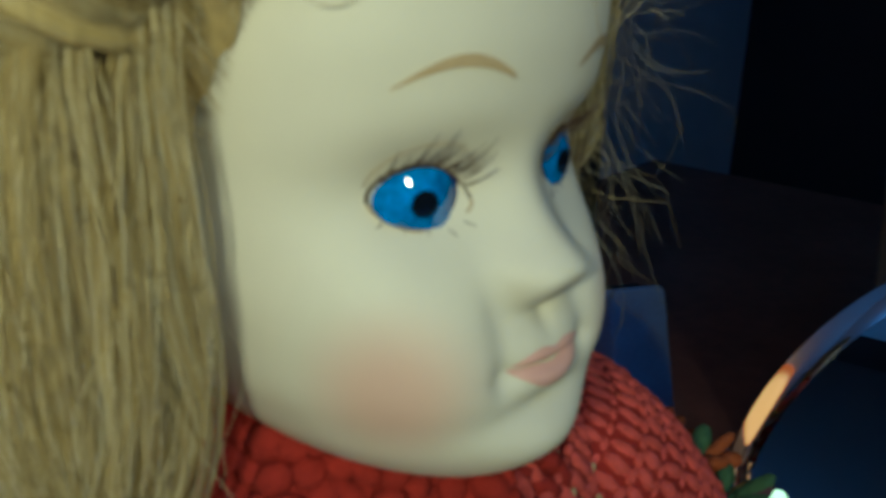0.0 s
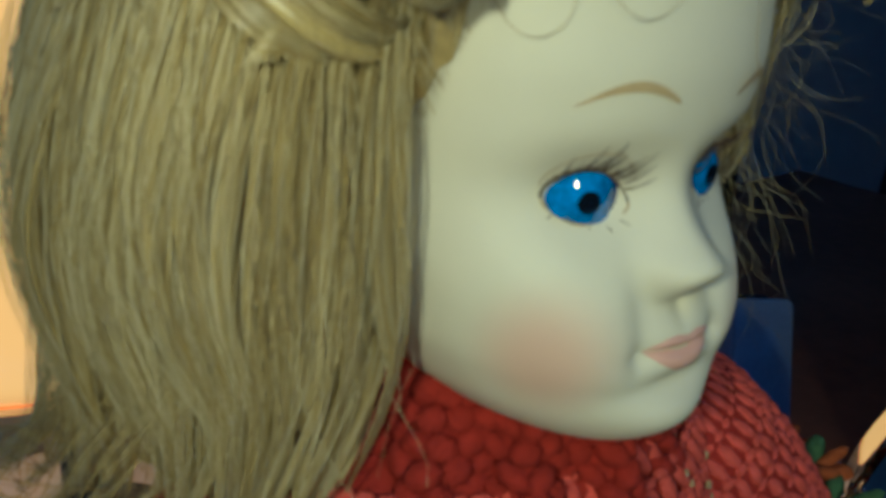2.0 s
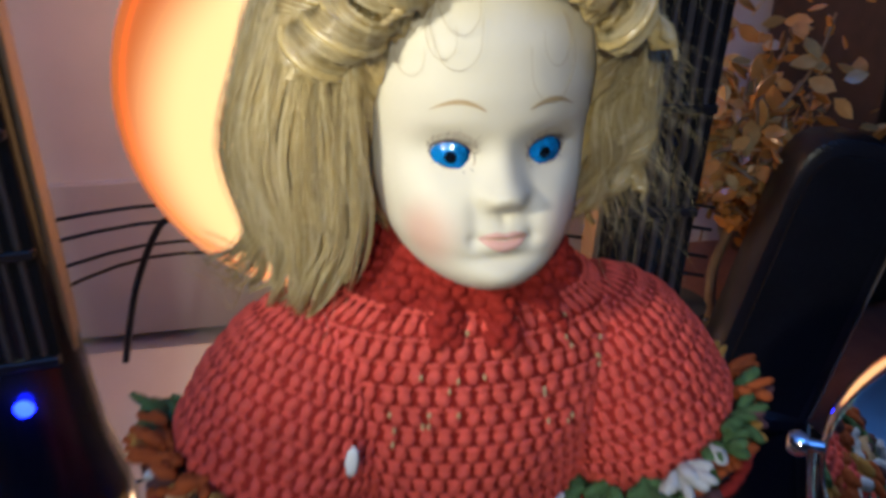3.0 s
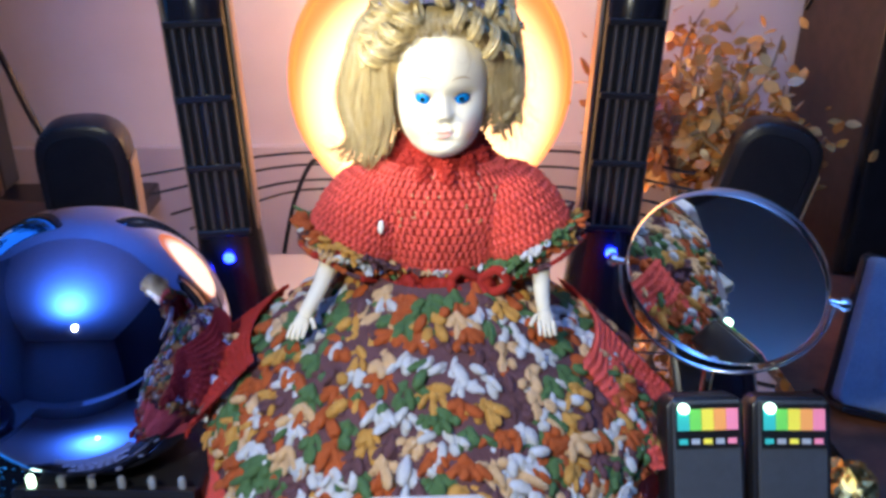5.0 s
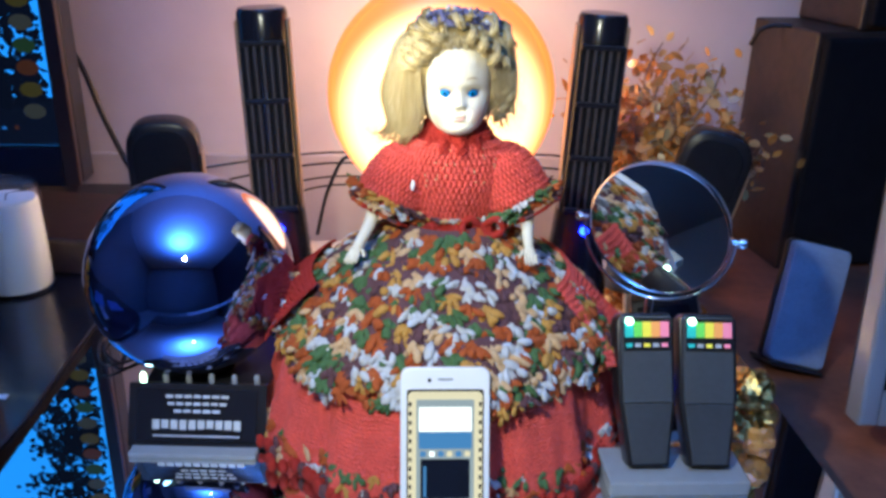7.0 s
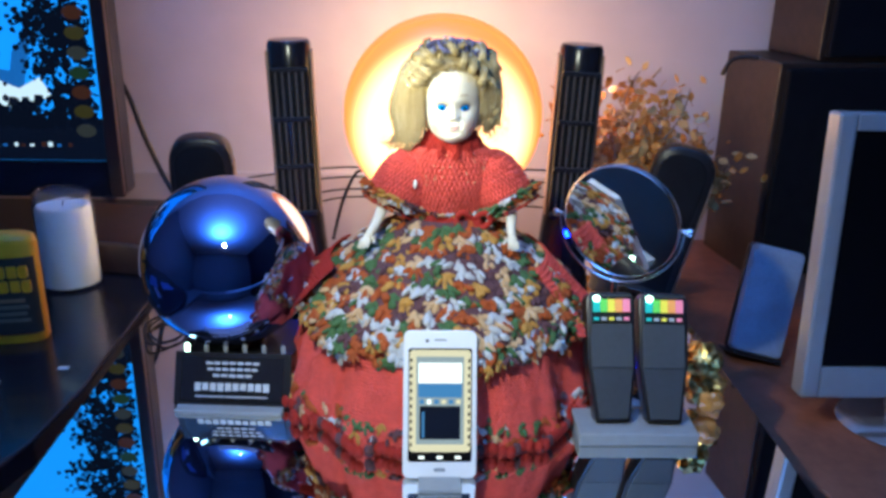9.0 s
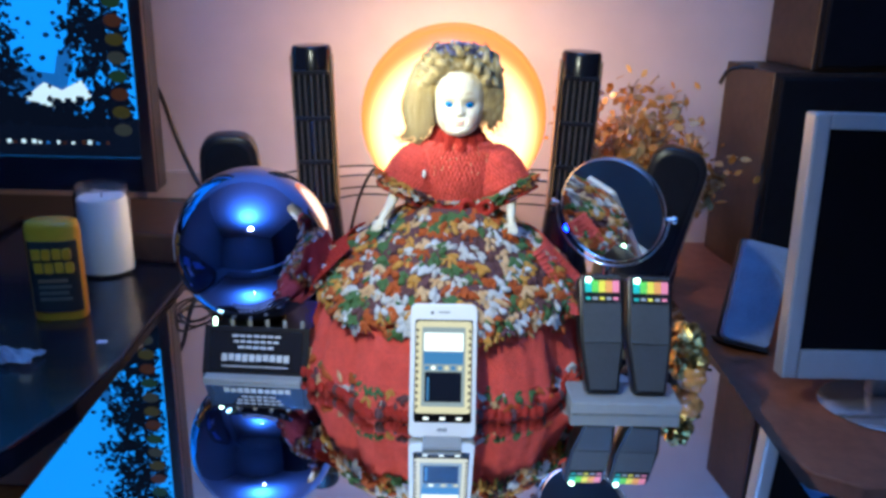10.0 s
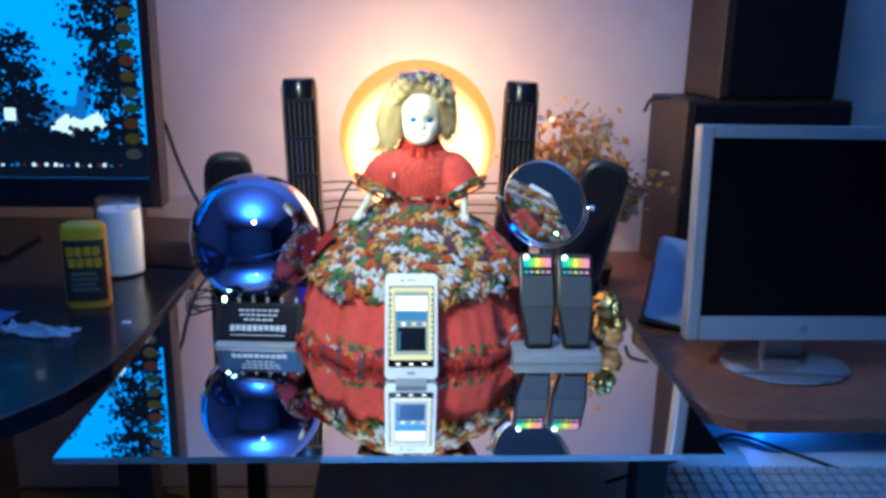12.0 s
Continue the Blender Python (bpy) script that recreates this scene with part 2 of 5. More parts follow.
trim = structure("trim", box(-0.62, 0.62, Y1 - 0.012, Y1 - 0.001, 0.60, 0.805, 0.003), PANEL, "painted board along the foot of the wall behind the table", "panel")

# ---- the mirrored table ----
def mirrored_table():
    t = thing("mirrored_table", "low dark table with a large frameless mirror for a top", "table", pose(0, 0, 0))
    part("mirror_top", box(-0.378, 0.386, -0.375, 0.50, 0.742, 0.75), MIRROR, t, "clear flat mirror glass")
    part("board", box(-0.34, 0.35, -0.33, 0.47, 0.724, 0.7415, 0.002), BLACK, t, "dark board under the mirror")
    for x in (-0.31, 0.32):
        for y in (-0.30, 0.44):
            part("leg", box(x - 0.02, x + 0.02, y - 0.02, y + 0.02, 0, 0.7238, 0.003), BLACK, t)
    return t


mirrored_table()


# ---- round lamp behind the doll ----
def globe_lamp():
    t = thing("globe_lamp", "lit round orange glass lamp standing behind the doll", "lamp", pose(0.037, 0.385, 1.005))
    prof = [(0.146 * math.sin(radians(a)), -0.045 * math.cos(radians(a))) for a in range(0, 181, 6)]
    prof[0] = (0, prof[0][1])
    prof[-1] = (0, prof[-1][1])
    part("globe", lathe(prof, 64, m=pose(0, 0, 0, 90, 0, 0)), LAMP_GLASS, t, "glowing orange frosted glass", smooth=60)
    part("rim", lathe([(0.1435, -0.012), (0.149, -0.009), (0.150, 0), (0.149, 0.009), (0.1435, 0.012)], 64, m=pose(0, 0, 0, 90, 0, 0)), LAMP_GLASS, t, "thin amber rim", smooth=60)
    part("foot", lathe([(0, -0.255), (0.05, -0.255), (0.052, -0.247), (0.03, -0.238), (0.014, -0.225), (0.012, -0.14), (0, -0.14)], 32), BLACK, t, smooth=40)
    return t


globe_lamp()


# ---- tall slatted speakers with blue lights ----
def tower_speaker():
    t = thing("tower_speaker", "tall black slatted tower speaker with a lit blue light", "speaker", pose(-0.166, 0.295, 0.75, 0, -1.8, 4), "tower speakers")
    part("body", lathe([(0, 0), (0.043, 0), (0.046, 0.006), (0.044, 0.03), (0.037, 0.06), (0.0335, 0.11), (0.030, 0.16), (0.0295, 0.33), (0.0295, 0.368), (0.027, 0.3735), (0, 0.3735)], 40), GLOSS_BLACK, t, smooth=35)
    part("back_plate", box(-0.026, 0.026, -0.0292, -0.024, 0.13, 0.335, 0.001), BLACK_MATT, t)
    for k in range(5):
        x = -0.018 + k * 0.009
        part("slat", box(x - 0.0016, x + 0.0016, -0.0325, -0.028, 0.14, 0.335, 0.0008, 1), GRILLE, t)
    for z in (0.137, 0.204, 0.27, 0.337):
        part("cross_bar", box(-0.0255, 0.0255, -0.0342, -0.0275, z - 0.0028, z + 0.0028, 0.0008, 1), BLACK, t)
    for side in (-1, 1):
        part("side_trim", box(side * 0.0295 - 0.002, side * 0.0295 + 0.002, -0.012, 0.012, 0.13, 0.36, 0.001), BRONZE, t)
    part("light", lathe([(0, 0.0042), (0.0042, 0.0026), (0.0056, 0), (0.0, 0)], 16, m=pose(0.002, -0.0375, 0.112, 90, 0, 0)), LED_BLUE, t, "lit blue light", smooth=60)
    return t


tower = tower_speaker()
copy_thing(tower, pose(0.211, 0.295, 0.75, 0, 1.8, -4))


# ---- domed satellite speakers ----
def satellite():
    t = thing("satellite_speaker", "black domed desktop speaker with a bronze side strip", "speaker", pose(-0.322, 0.36, 0.75, 2, 0, 9), "satellite speakers")
    outline = [(-0.045, 0.0), (0.045, 0.0)] + [(math.copysign(0.045 * abs(math.cos(radians(a))) ** 0.72, 90 - a), 0.185 + 0.046 * math.sin(radians(a)) ** 0.7) for a in range(0, 181, 9)]
    bm = slab(outline, -0.012, 0.035, 0.006)
    bm.transform(pose(0, 0, 0, 90, 0, 0))
    part("cabinet", bm, BLACK, t, smooth=40)
    o2 = [(-0.036, 0.012), (0.034, 0.012)] + [(math.copysign(0.035 * abs(math.cos(radians(a))) ** 0.72, 90 - a) - 0.001, 0.18 + 0.040 * math.sin(radians(a)) ** 0.7) for a in range(0, 181, 9)]
    bm = slab(o2, 0.0352, 0.039, 0.0015)
    bm.transform(pose(0, 0, 0, 90, 0, 0))
    part("grille", bm, BLACK_MATT, t, smooth=40)
    part("side_strip", box(0.0452, 0.0475, -0.032, 0.006, 0.01, 0.19, 0.001), BRONZE, t, "bronze coloured strip")
    return t


sat = satellite()
copy_thing(sat, pose(0.350, 0.335, 0.75, -4, 13, -16))


# ---- mirror ball on its black box ----
ball = tagged(part("mirror_ball", lathe([(0.1 * math.sin(radians(a)) if 0 < a < 180 else 0, -0.1 * math.cos(radians(a))) for a in range(0, 181, 5)], 72), BALL, smooth=80), "large blue-tinted mirror ball resting on a black box", "mirror ball")
ball.matrix_world = pose(-0.222, 0.055, 0.8935)


def detector_box():
    t = thing("detector_box", "black instrument box with pale lettering and small lit lamps", "instrument", pose(-0.205, 0.045, 0.75, 0, 0, -3))
    part("case", box(-0.063, 0.063, -0.040, 0.07, 0.0, 0.043, 0.003), BLACK, t)
    tilt = pose(0, -0.082, 0.0025, -24, 0, 0)

    def front(name, b, material, label=""):
        bm = box(*b, 0.0004, 1)
        bm.transform(tilt)
        return part(name, bm, material, t, label)

    front("front_panel", (-0.066, 0.066, 0.0, 0.012, 0.0, 0.060), BLACK, "sloping black front panel")
    front("label_plate", (-0.058, 0.058, -0.0014, -0.0002, 0.005, 0.055), GLOSS_BLACK, "black label plate")
    for k, (w, z, hh) in enumerate(((0.062, 0.048, 0.0032), (0.058, 0.041, 0.0032), (0.046, 0.034, 0.0032), (0.086, 0.021, 0.0095), (0.084, 0.0105, 0.0016))):
        n = 1 if k == 4 else max(3, int(w / 0.008))
        for j in range(n):
            x0 = -w / 2 + w * j / n
            front("print_bar", (x0 + 0.0008, x0 + w / n - 0.0008, -0.0024, -0.0016, z - hh / 2 * random.uniform(0.6, 1), z + hh / 2), INK)
    part("ledge", box(-0.06, 0.06, -0.098, -0.0835, 0.0, 0.005, 0.001), GREY, t, "grey front ledge")
    for k, m in enumerate((LED_WHITE, GREY, GREY, GREY, GREY, GREY)):
        part("indicator", lathe([(0.0028, 0), (0.0028, 0.008), (0.0015, 0.0098), (0, 0.01)], 12, (-0.055 + 0.022 * k, -0.0505)), m, t, smooth=40).location.z = 0.0545
    ring = lathe([(0.035, 0), (0.037, 0), (0.037, 0.006), (0.033, 0.006), (0.035, 0)], 40, (-0.017, 0.012))
    part("ball_seat", ring, BLACK, t, smooth=40).location.z = 0.0428
    return t


detector_box()


# ---- round cosmetic mirror ----
def cosmetic_mirror():
    c = Vector((0.222, -0.004, 0.965))
    t = thing("cosmetic_mirror", "round chrome cosmetic mirror tilted on its stand", "mirror", Matrix.Translation((c.x, c.y, 0.75)))
    turn = Vector((-0.55, -0.83, -0.12)).to_track_quat("Z", "Y").to_matrix().to_4x4()
    m = Matrix.Translation((0, 0, 0.215)) @ turn
    part("glass", lathe([(0, 0), (0.0640, 0), (0.0640, -0.002), (0, -0.002)], 72, m=m @ pose(0, 0, 0.003)), MIRROR, t, "mirror glass")
    part("rim", lathe([(0.0640, -0.005), (0.0640, 0.0033), (0.0647, 0.0040), (0.0656, 0.0028), (0.0660, -0.001), (0.0656, -0.005), (0.0640, -0.005)], 72, m=m), CHROME, t, "chrome rim", smooth=50)
    part("back", lathe([(0, -0.012), (0.03, -0.0115), (0.055, -0.0095), (0.0637, -0.006), (0, -0.0058)], 60, m=m), SILVER, t, smooth=50)
    for s in (-1, 1):
        way = Vector((0.882, -0.47, 0)) * s
        p = Vector((0, 0, 0.215)) + way * 0.0662
        part("knob", lathe([(0, 0), (0.0025, 0.0), (0.0025, 0.005), (0.0042, 0.0055), (0.0048, 0.009), (0.0035, 0.0118), (0, 0.0125)], 20, m=Matrix.Translation(p) @ way.to_track_quat("Z", "Y").to_matrix().to_4x4()), CHROME, t, "chrome knob", smooth=50)
    yoke = [Vector((0, 0, 0.215)) + Vector((0.882, -0.47, 0)) * 0.0695 * math.cos(radians(a)) + Vector((0, 0, 0.0695)) * math.sin(radians(a)) for a in range(180, 361, 20)]
    part("yoke", tube(yoke, 0.0015, 8), CHROME, t, smooth=50)
    part("stem", tube([(0, 0, 0.146), (0, 0, 0.09), (0, 0, 0.01)], 0.004, 10), CHROME, t, smooth=50)
    part("base", lathe([(0, 0), (0.05, 0), (0.052, 0.003), (0.045, 0.008), (0.012, 0.013), (0, 0.014)], 48), CHROME, t, smooth=50)
    return t


cosmetic_mirror()

# ---- two field meters on a grey block ----
tagged(part("grey_block", box(0.172, 0.30, -0.113, -0.058, 0.75, 0.765, 0.002), GREY), "flat grey plastic block under the two meters", "block")


def field_meter():
    t = thing("field_meter", "dark grey handheld field meter with a rainbow scale and lit lamp", "meter", pose(0.2105, -0.087, 0.7655, -27, 0, 1), "field meters")
    W, H = 0.0265, 0.139
    outline = [(-0.0185, 0), (0.0185, 0), (W - 0.001, 0.055), (W, 0.062), (W, H - 0.006), (W - 0.005, H), (-W + 0.005, H), (-W, H - 0.006), (-W, 0.062), (-W + 0.001, 0.055)]
    bm = slab(outline, -0.012, 0.012, 0.0025)
    bm.transform(pose(0, 0, 0, 90, 0, 0))
    part("case", bm, BLACK, t, smooth=30)
    o2 = [(-0.0155, 0.003), (0.0155, 0.003), (0.0225, 0.057), (-0.0225, 0.057)]
    bm = slab(o2, 0.0121, 0.0145, 0.0008)
    bm.transform(pose(0, 0, 0, 90, 0, 0))
    part("battery_cover", bm, DARK_GREY, t, "darker grey lower cover")
    part("face_plate", box(-0.0228, 0.0228, -0.0146, -0.0121, 0.0575, 0.136, 0.0008, 1), mat("meter_face", (0.055, 0.062, 0.064), 0.55, grain=0.12, scale=200, bump=0.1, bump_scale=1500), t, "grey front plate")
    part("scale_plate", box(-0.0215, 0.0215, -0.0156, -0.0147, 0.105, 0.134), BLACK, t)
    for k, m in enumerate(RAINBOW):
        x = -0.0205 + k * 0.0082
        part("scale_band", box(x, x + 0.0078, -0.0166, -0.0157, 0.117, 0.131), m, t)
        part("scale_number", box(x + 0.001, x + 0.0065, -0.0166, -0.0157, 0.108, 0.1115), INK if k % 2 else m, t)
    for k in range(8):
        part("print_bar", box(-0.017 + k * 0.0044, -0.0138 + k * 0.0044, -0.0153, -0.01465, 0.1133, 0.1152), INK, t)
    part("light", lathe([(0.0034, 0), (0.0034, 0.003), (0.002, 0.0045), (0, 0.005)], 16, m=pose(-0.0165, -0.0157, 0.1315, 90, 0, 0)), LED_WHITE, t, "lit pale green light", smooth=40)
    return t


meter = field_meter()
copy_thing(meter, pose(0.2655, -0.089, 0.7655, -27, 0, -2))


# ---- white phone leaning on the dress ----
def phone():
    t = thing("mobile_phone", "white mobile phone with a lit screen leaning on the skirt", "phone", pose(0.0225, -0.170, 0.7515, -21, 0, 0))
    W, H = 0.073, 0.1455

    def plate(name, w, z0, z1, y0, y1, material, r=0.002, x=0.0, label="", bevel=0.0):
        bm = slab([(px + x, py + (z0 + z1) / 2) for px, py in rounded(w, z1 - z0, r)], -y1, -y0, bevel)
        bm.transform(pose(0, 0, 0, 90, 0, 0))
        return part(name, bm, material, t, label)

    plate("case", W, 0, H, -0.0045, 0.0045, WHITE, 0.007, label="white rounded case", bevel=0.0014)
    plate("screen_glass", 0.0625, 0.017, 0.128, -0.0053, -0.0046, OFF_SCREEN, 0.002)
    plate("screen_border", 0.0605, 0.0265, 0.1265, -0.0058, -0.0054, PHONE_PALE, 0.004, label="lit pale yellow border")
    plate("screen_field", 0.047, 0.034, 0.120, -0.0063, -0.0059, mat("phone_grey", (0, 0, 0), 0.2, emit=(0.28, 0.36, 0.42), power=1.0), 0.001)
    plate("screen_band", 0.043, 0.094, 0.114, -0.0068, -0.0064, PHONE_WHITE, 0.001)
    plate("screen_band", 0.043, 0.080, 0.0935, -0.0068, -0.0064, PHONE_BLUE, 0.001)
    plate("screen_band", 0.040, 0.039, 0.0715, -0.0068, -0.0064, DARK_SCREEN, 0.001)
    for k in range(6):
        plate("screen_icon", 0.0045, 0.0735, 0.078, -0.0068, -0.0064, (PHONE_BLUE, PHONE_WHITE, LED_RED)[k % 3] if k == 1 else (PHONE_BLUE, PHONE_PALE)[k % 2], 0.001, -0.018 + k * 0.0072)
    plate("screen_line", 0.0022, 0.041, 0.066, -0.0073, -0.0069, PHONE_BLUE, 0.0005, -0.0165)
    for k in range(12):
        for s in (-1, 1):
            plate("border_dot", 0.0022, 0.032 + 0.0075 * k, 0.0355 + 0.0075 * k, -0.0063, -0.0059, DARK_SCREEN, 0.0008, s * 0.0285)
    for x in (-0.018, 0, 0.018):
        plate("touch_key", 0.006, 0.0195, 0.0225, -0.0058, -0.0054, PHONE_WHITE, 0.001, x)
    plate("earpiece", 0.012, 0.1355, 0.137, -0.0053, -0.0046, GREY, 0.0006)
    plate("sensor", 0.003, 0.134, 0.137, -0.0053, -0.0046, DARK_GREY, 0.001, -0.013)
    plate("maker_mark", 0.011, 0.0072, 0.0105, -0.0053, -0.0046, GREY, 0.001)
    return t


phone()
foot = tagged(part("phone_stand", box(-0.021, 0.021, -0.012, 0.016, 0, 0.0045, 0.001), GREY), "small grey foot under the leaning phone", "phone stand")
foot.matrix_world = pose(0.0225, -0.183, 0.7505)

# ---- left: black desk, television, bottle, candle ----
desk = tagged(part("black_desk", slab([(-0.392, 0.79), (-0.392, 0.02), (-0.405, -0.1), (-0.435, -0.2), (-0.49, -0.29), (-0.58, -0.345), (-0.75, -0.375), (-1.5, -0.39), (-1.5, 0.79)], 0.715, 0.747, 0.004), GLOSS_BLACK), "black lacquered desk with a curved front edge", "desk")
for p in ((-0.55, -0.2), (-1.4, -0.3), (-0.5, 0.7), (-1.4, 0.7)):
    part("leg", box(p[0] - 0.03, p[0] + 0.03, p[1] - 0.03, p[1] + 0.03, 0, 0.7148, 0.003), BLACK, desk)


def television():
    t = thing("television", "large flat television showing dark trees against a blue sky", "television", pose(-0.989, 0.496, 0.747))
    R = 0.50
    part("body", box(-R, R, 0.0, 0.05, 0.093, 0.70, 0.006), BLACK, t)
    for n, b in (("frame_right", (R - 0.022, R, -0.012, -0.0002, 0.0935, 0.70)), ("frame_left", (-R, -R + 0.022, -0.012, -0.0002, 0.0935, 0.70)), ("frame_bottom", (-R + 0.0222, R - 0.0222, -0.012, -0.0002, 0.0935, 0.155)), ("frame_top", (-R + 0.0222, R - 0.0222, -0.012, -0.0002, 0.68, 0.70))):
        part(n, box(*b, 0.002), mat("tv_bezel", (0.045, 0.02, 0.016), 0.3, grain=0.2) if n == "frame_right" else GLOSS_BLACK, t, "dark brown edge" if n == "frame_right" else "")
    part("foot", box(-0.2, 0.2, -0.08, 0.1, 0.0005, 0.012, 0.004), GLOSS_BLACK, t)
    part("neck", box(-0.05, 0.05, 0.01, 0.045, 0.0122, 0.0928, 0.004), BLACK, t)
    S0, S1, Z0, Z1 = -R + 0.0225, R - 0.0225, 0.1555, 0.6795
    screen = part("screen", box(S0, S1, -0.004, -0.0005, Z0, Z1), SKY_SCREEN, t, "lit screen with a blue sky")

    def flat(name, pts, y, material, label=""):
        bm = slab([(p[0], -p[1]) for p in pts], -0.0006, 0)
        bm.transform(Matrix.Translation((0, y, 0)) @ pose(0, 0, 0, -90, 0, 0))
        return part(name, bm, material, screen, label)

    flat("hill", [(0.15, 0.23), (S1 - 0.13, 0.23), (S1 - 0.13, 0.33), (0.38, 0.36), (0.34, 0.30), (0.26, 0.31)], -0.0046, HILL_SCREEN)
    flat("cloud", [(0.28, 0.255), (0.36, 0.235), (0.40, 0.262), (0.385, 0.29), (0.35, 0.272), (0.32, 0.285)], -0.0054, CLOUD_SCREEN)
    flat("taskbar", [(S0, Z0), (S1, Z0), (S1, 0.225), (S0, 0.225)], -0.0054, DARK_SCREEN)
    for k in range(26):
        x = S1 - 0.06 - 0.0145 * k - (0.004 if k % 3 else 0)
        w, h = random.choice(((0.007, 0.007), (0.005, 0.006), (0.006, 0.004)))
        flat("taskbar_icon", [(x, 0.178), (x + w, 0.178), (x + w, 0.178 + h), (x, 0.178 + h)], -0.0062, random.choice((CLOUD_SCREEN, CLOUD_SCREEN, HILL_SCREEN, ICONS[2])))
    flat("window_corner", [(0.20, 0.27), (0.222, 0.27), (0.222, 0.295), (0.20, 0.295)], -0.0062, CLOUD_SCREEN)
    for k in range(15):
        z = 0.205 + 0.031 * k
        flat("dock_icon", [(S1 - 0.028 + 0.016 * math.cos(a * 0.628), z + 0.011 * math.sin(a * 0.628)) for a in range(10)], -0.0072, ICONS[k % 4])
    # tree shapes of many small leaf flecks
    rng = random.Random(4)
    bm = bmesh.new()

    def fleck(x, z, r):
        if not (S0 + r < x < S1 - r and 0.2 < z < Z1 - r):
            return
        a0 = rng.random() * 6.28
        bm.faces.new([bm.verts.new((x + r * math.cos(a0 + a * 1.257) * rng.uniform(0.5, 1), -0.0063, z + r * math.sin(a0 + a * 1.257) * rng.uniform(0.5, 1))) for a in range(5)])

    for cx, cz, rx, rz, n in ((0.41, 0.50, 0.050, 0.19, 60), (0.43, 0.33, 0.045, 0.10, 30), (0.22, 0.37, 0.045, 0.08, 26), (0.235, 0.29, 0.055, 0.06, 22), (0.15, 0.38, 0.045, 0.11, 34), (0.02, 0.38, 0.09, 0.14, 60), (-0.2, 0.42, 0.12, 0.2, 70)):
        for k in range(n):
            a, r = rng.uniform(0, 6.283), math.sqrt(rng.random())
            ox, oz, o = cx + rx * r * math.cos(a), cz + rz * r * math.sin(a), rng.uniform(0.010, 0.024)
            for q in range(30):
                fleck(ox + rng.gauss(0, o), oz + rng.gauss(0, o * 0.6), rng.uniform(0.0028, 0.0075))
        for q in range(40):
            fleck(cx + rng.gauss(0, 0.003), 0.21 + (cz - 0.16) * q / 40, 0.005)
    for k in range(500):
        fleck(rng.uniform(S0, S1), 0.215 + abs(rng.gauss(0, 0.022)), rng.uniform(0.008, 0.02))
    tagged(part("foliage_shape", bm, DARK_SCREEN, screen, "black outlines of trees"), kind="stuff")
    return t


television()


def bottle():
    t = thing("squeeze_bottle", "flat yellow plastic bottle with a dark label", "bottle", pose(-0.523, 0.145, 0.7475, 0, 0, 10) @ Matrix.Diagonal((0.97, 1, 1.14, 1)))

    def shell(name, levels, depth, material, label="", y=0.0):
        bm = bmesh.new()
        rings = []
        for w, z in levels:
            rings.append([bm.verts.new((px, py * depth + y, z)) for px, py in rounded(w, w, w * 0.35, 4)])
        for a, b in zip(rings, rings[1:]):
            for k in range(len(a)):
                bm.faces.new((a[k], a[(k + 1) % len(a)], b[(k + 1) % len(b)], b[k]))
        bm.faces.new(rings[0][::-1])
        bm.faces.new(rings[-1])
        return part(name, bm, material, t, label, smooth=50)

    shell("body", [(0.07, 0), (0.074, 0.003), (0.074, 0.118), (0.069, 0.125), (0.055, 0.128)], 0.5, YELLOW, "yellow body")
    shell("label", [(0.0715, 0.012), (0.0715, 0.104)], 0.58, LABEL_DARK, "dark printed label")
    for k, (w, z, h, x) in enumerate(((0.056, 0.088, 0.014, 0), (0.056, 0.071, 0.014, 0.002))):
        for j in range(4):
            part("print_shape", box(x - w / 2 + j * w / 4 + 0.001, x - w / 2 + (j + 1) * w / 4 - 0.001, -0.0222, -0.0202, z - h / 2, z + h / 2, 0.003 if j % 2 else 0.0012, 2), YELLOW, t)
    for k in range(4):
        part("print_bar", box(-0.022, 0.022 - 0.004 * (k % 2), -0.0218, -0.0202, 0.028 + 0.008 * k, 0.032 + 0.008 * k), mat("label_tan", (0.3, 0.16, 0.08), 0.5, grain=0.2) if k == 3 else mat("label_grey", (0.16, 0.13, 0.09), 0.5, grain=0.2), t)
    return t


bottle()


def candle():
    t = thing("jar_candle", "white candle in a tall clear glass jar", "candle", pose(-0.528, 0.335, 0.7475) @ Matrix.Scale(0.93, 4))
    part("wax", lathe([(0, 0.006), (0.041, 0.006), (0.0415, 0.012), (0.0425, 0.132), (0.039, 0.136), (0.01, 0.133), (0, 0.1325)], 48), WAX, t, "white wax", smooth=50)
    jar = part("jar", lathe([(0, 0), (0.043, 0), (0.046, 0.004), (0.046, 0.14), (0.043, 0.15), (0.0445, 0.156), (0.0432, 0.157), (0.0418, 0.15), (0.0438, 0.139), (0.0438, 0.0052), (0, 0.0052)], 56), GLASS, t, "clear glass jar", smooth=50)
    jar.visible_shadow = False
    part("wick", tube([(0, 0, 0.132), (0.001, 0, 0.139), (0.003, 0.001, 0.144)], 0.0009), BLACK_MATT, t)
    return t


candle()


def crumpled(name, label, category, pts, z, material, seed, height=0.008):
    rng = random.Random(seed)
    (x0, y0), (x1, y1) = pts
    bm = bmesh.new()
    n = 14
    grid = [[bm.verts.new((x0 + (x1 - x0) * i / n, y0 + (y1 - y0) * j / n, z + height * abs(noise.noise((i * 0.4 + seed, j * 0.4, seed))) * 1.6 + 0.0008)) for j in range(n + 1)] for i in range(n + 1)]
    for i in range(n):
        for j in range(n):
            bm.faces.new((grid[i][j], grid[i + 1][j], grid[i + 1][j + 1], grid[i][j + 1]))
    sol = bmesh.ops.solidify(bm, geom=bm.faces[:], thickness=0.0006)
    return tagged(part(name, bm, material), label, category)


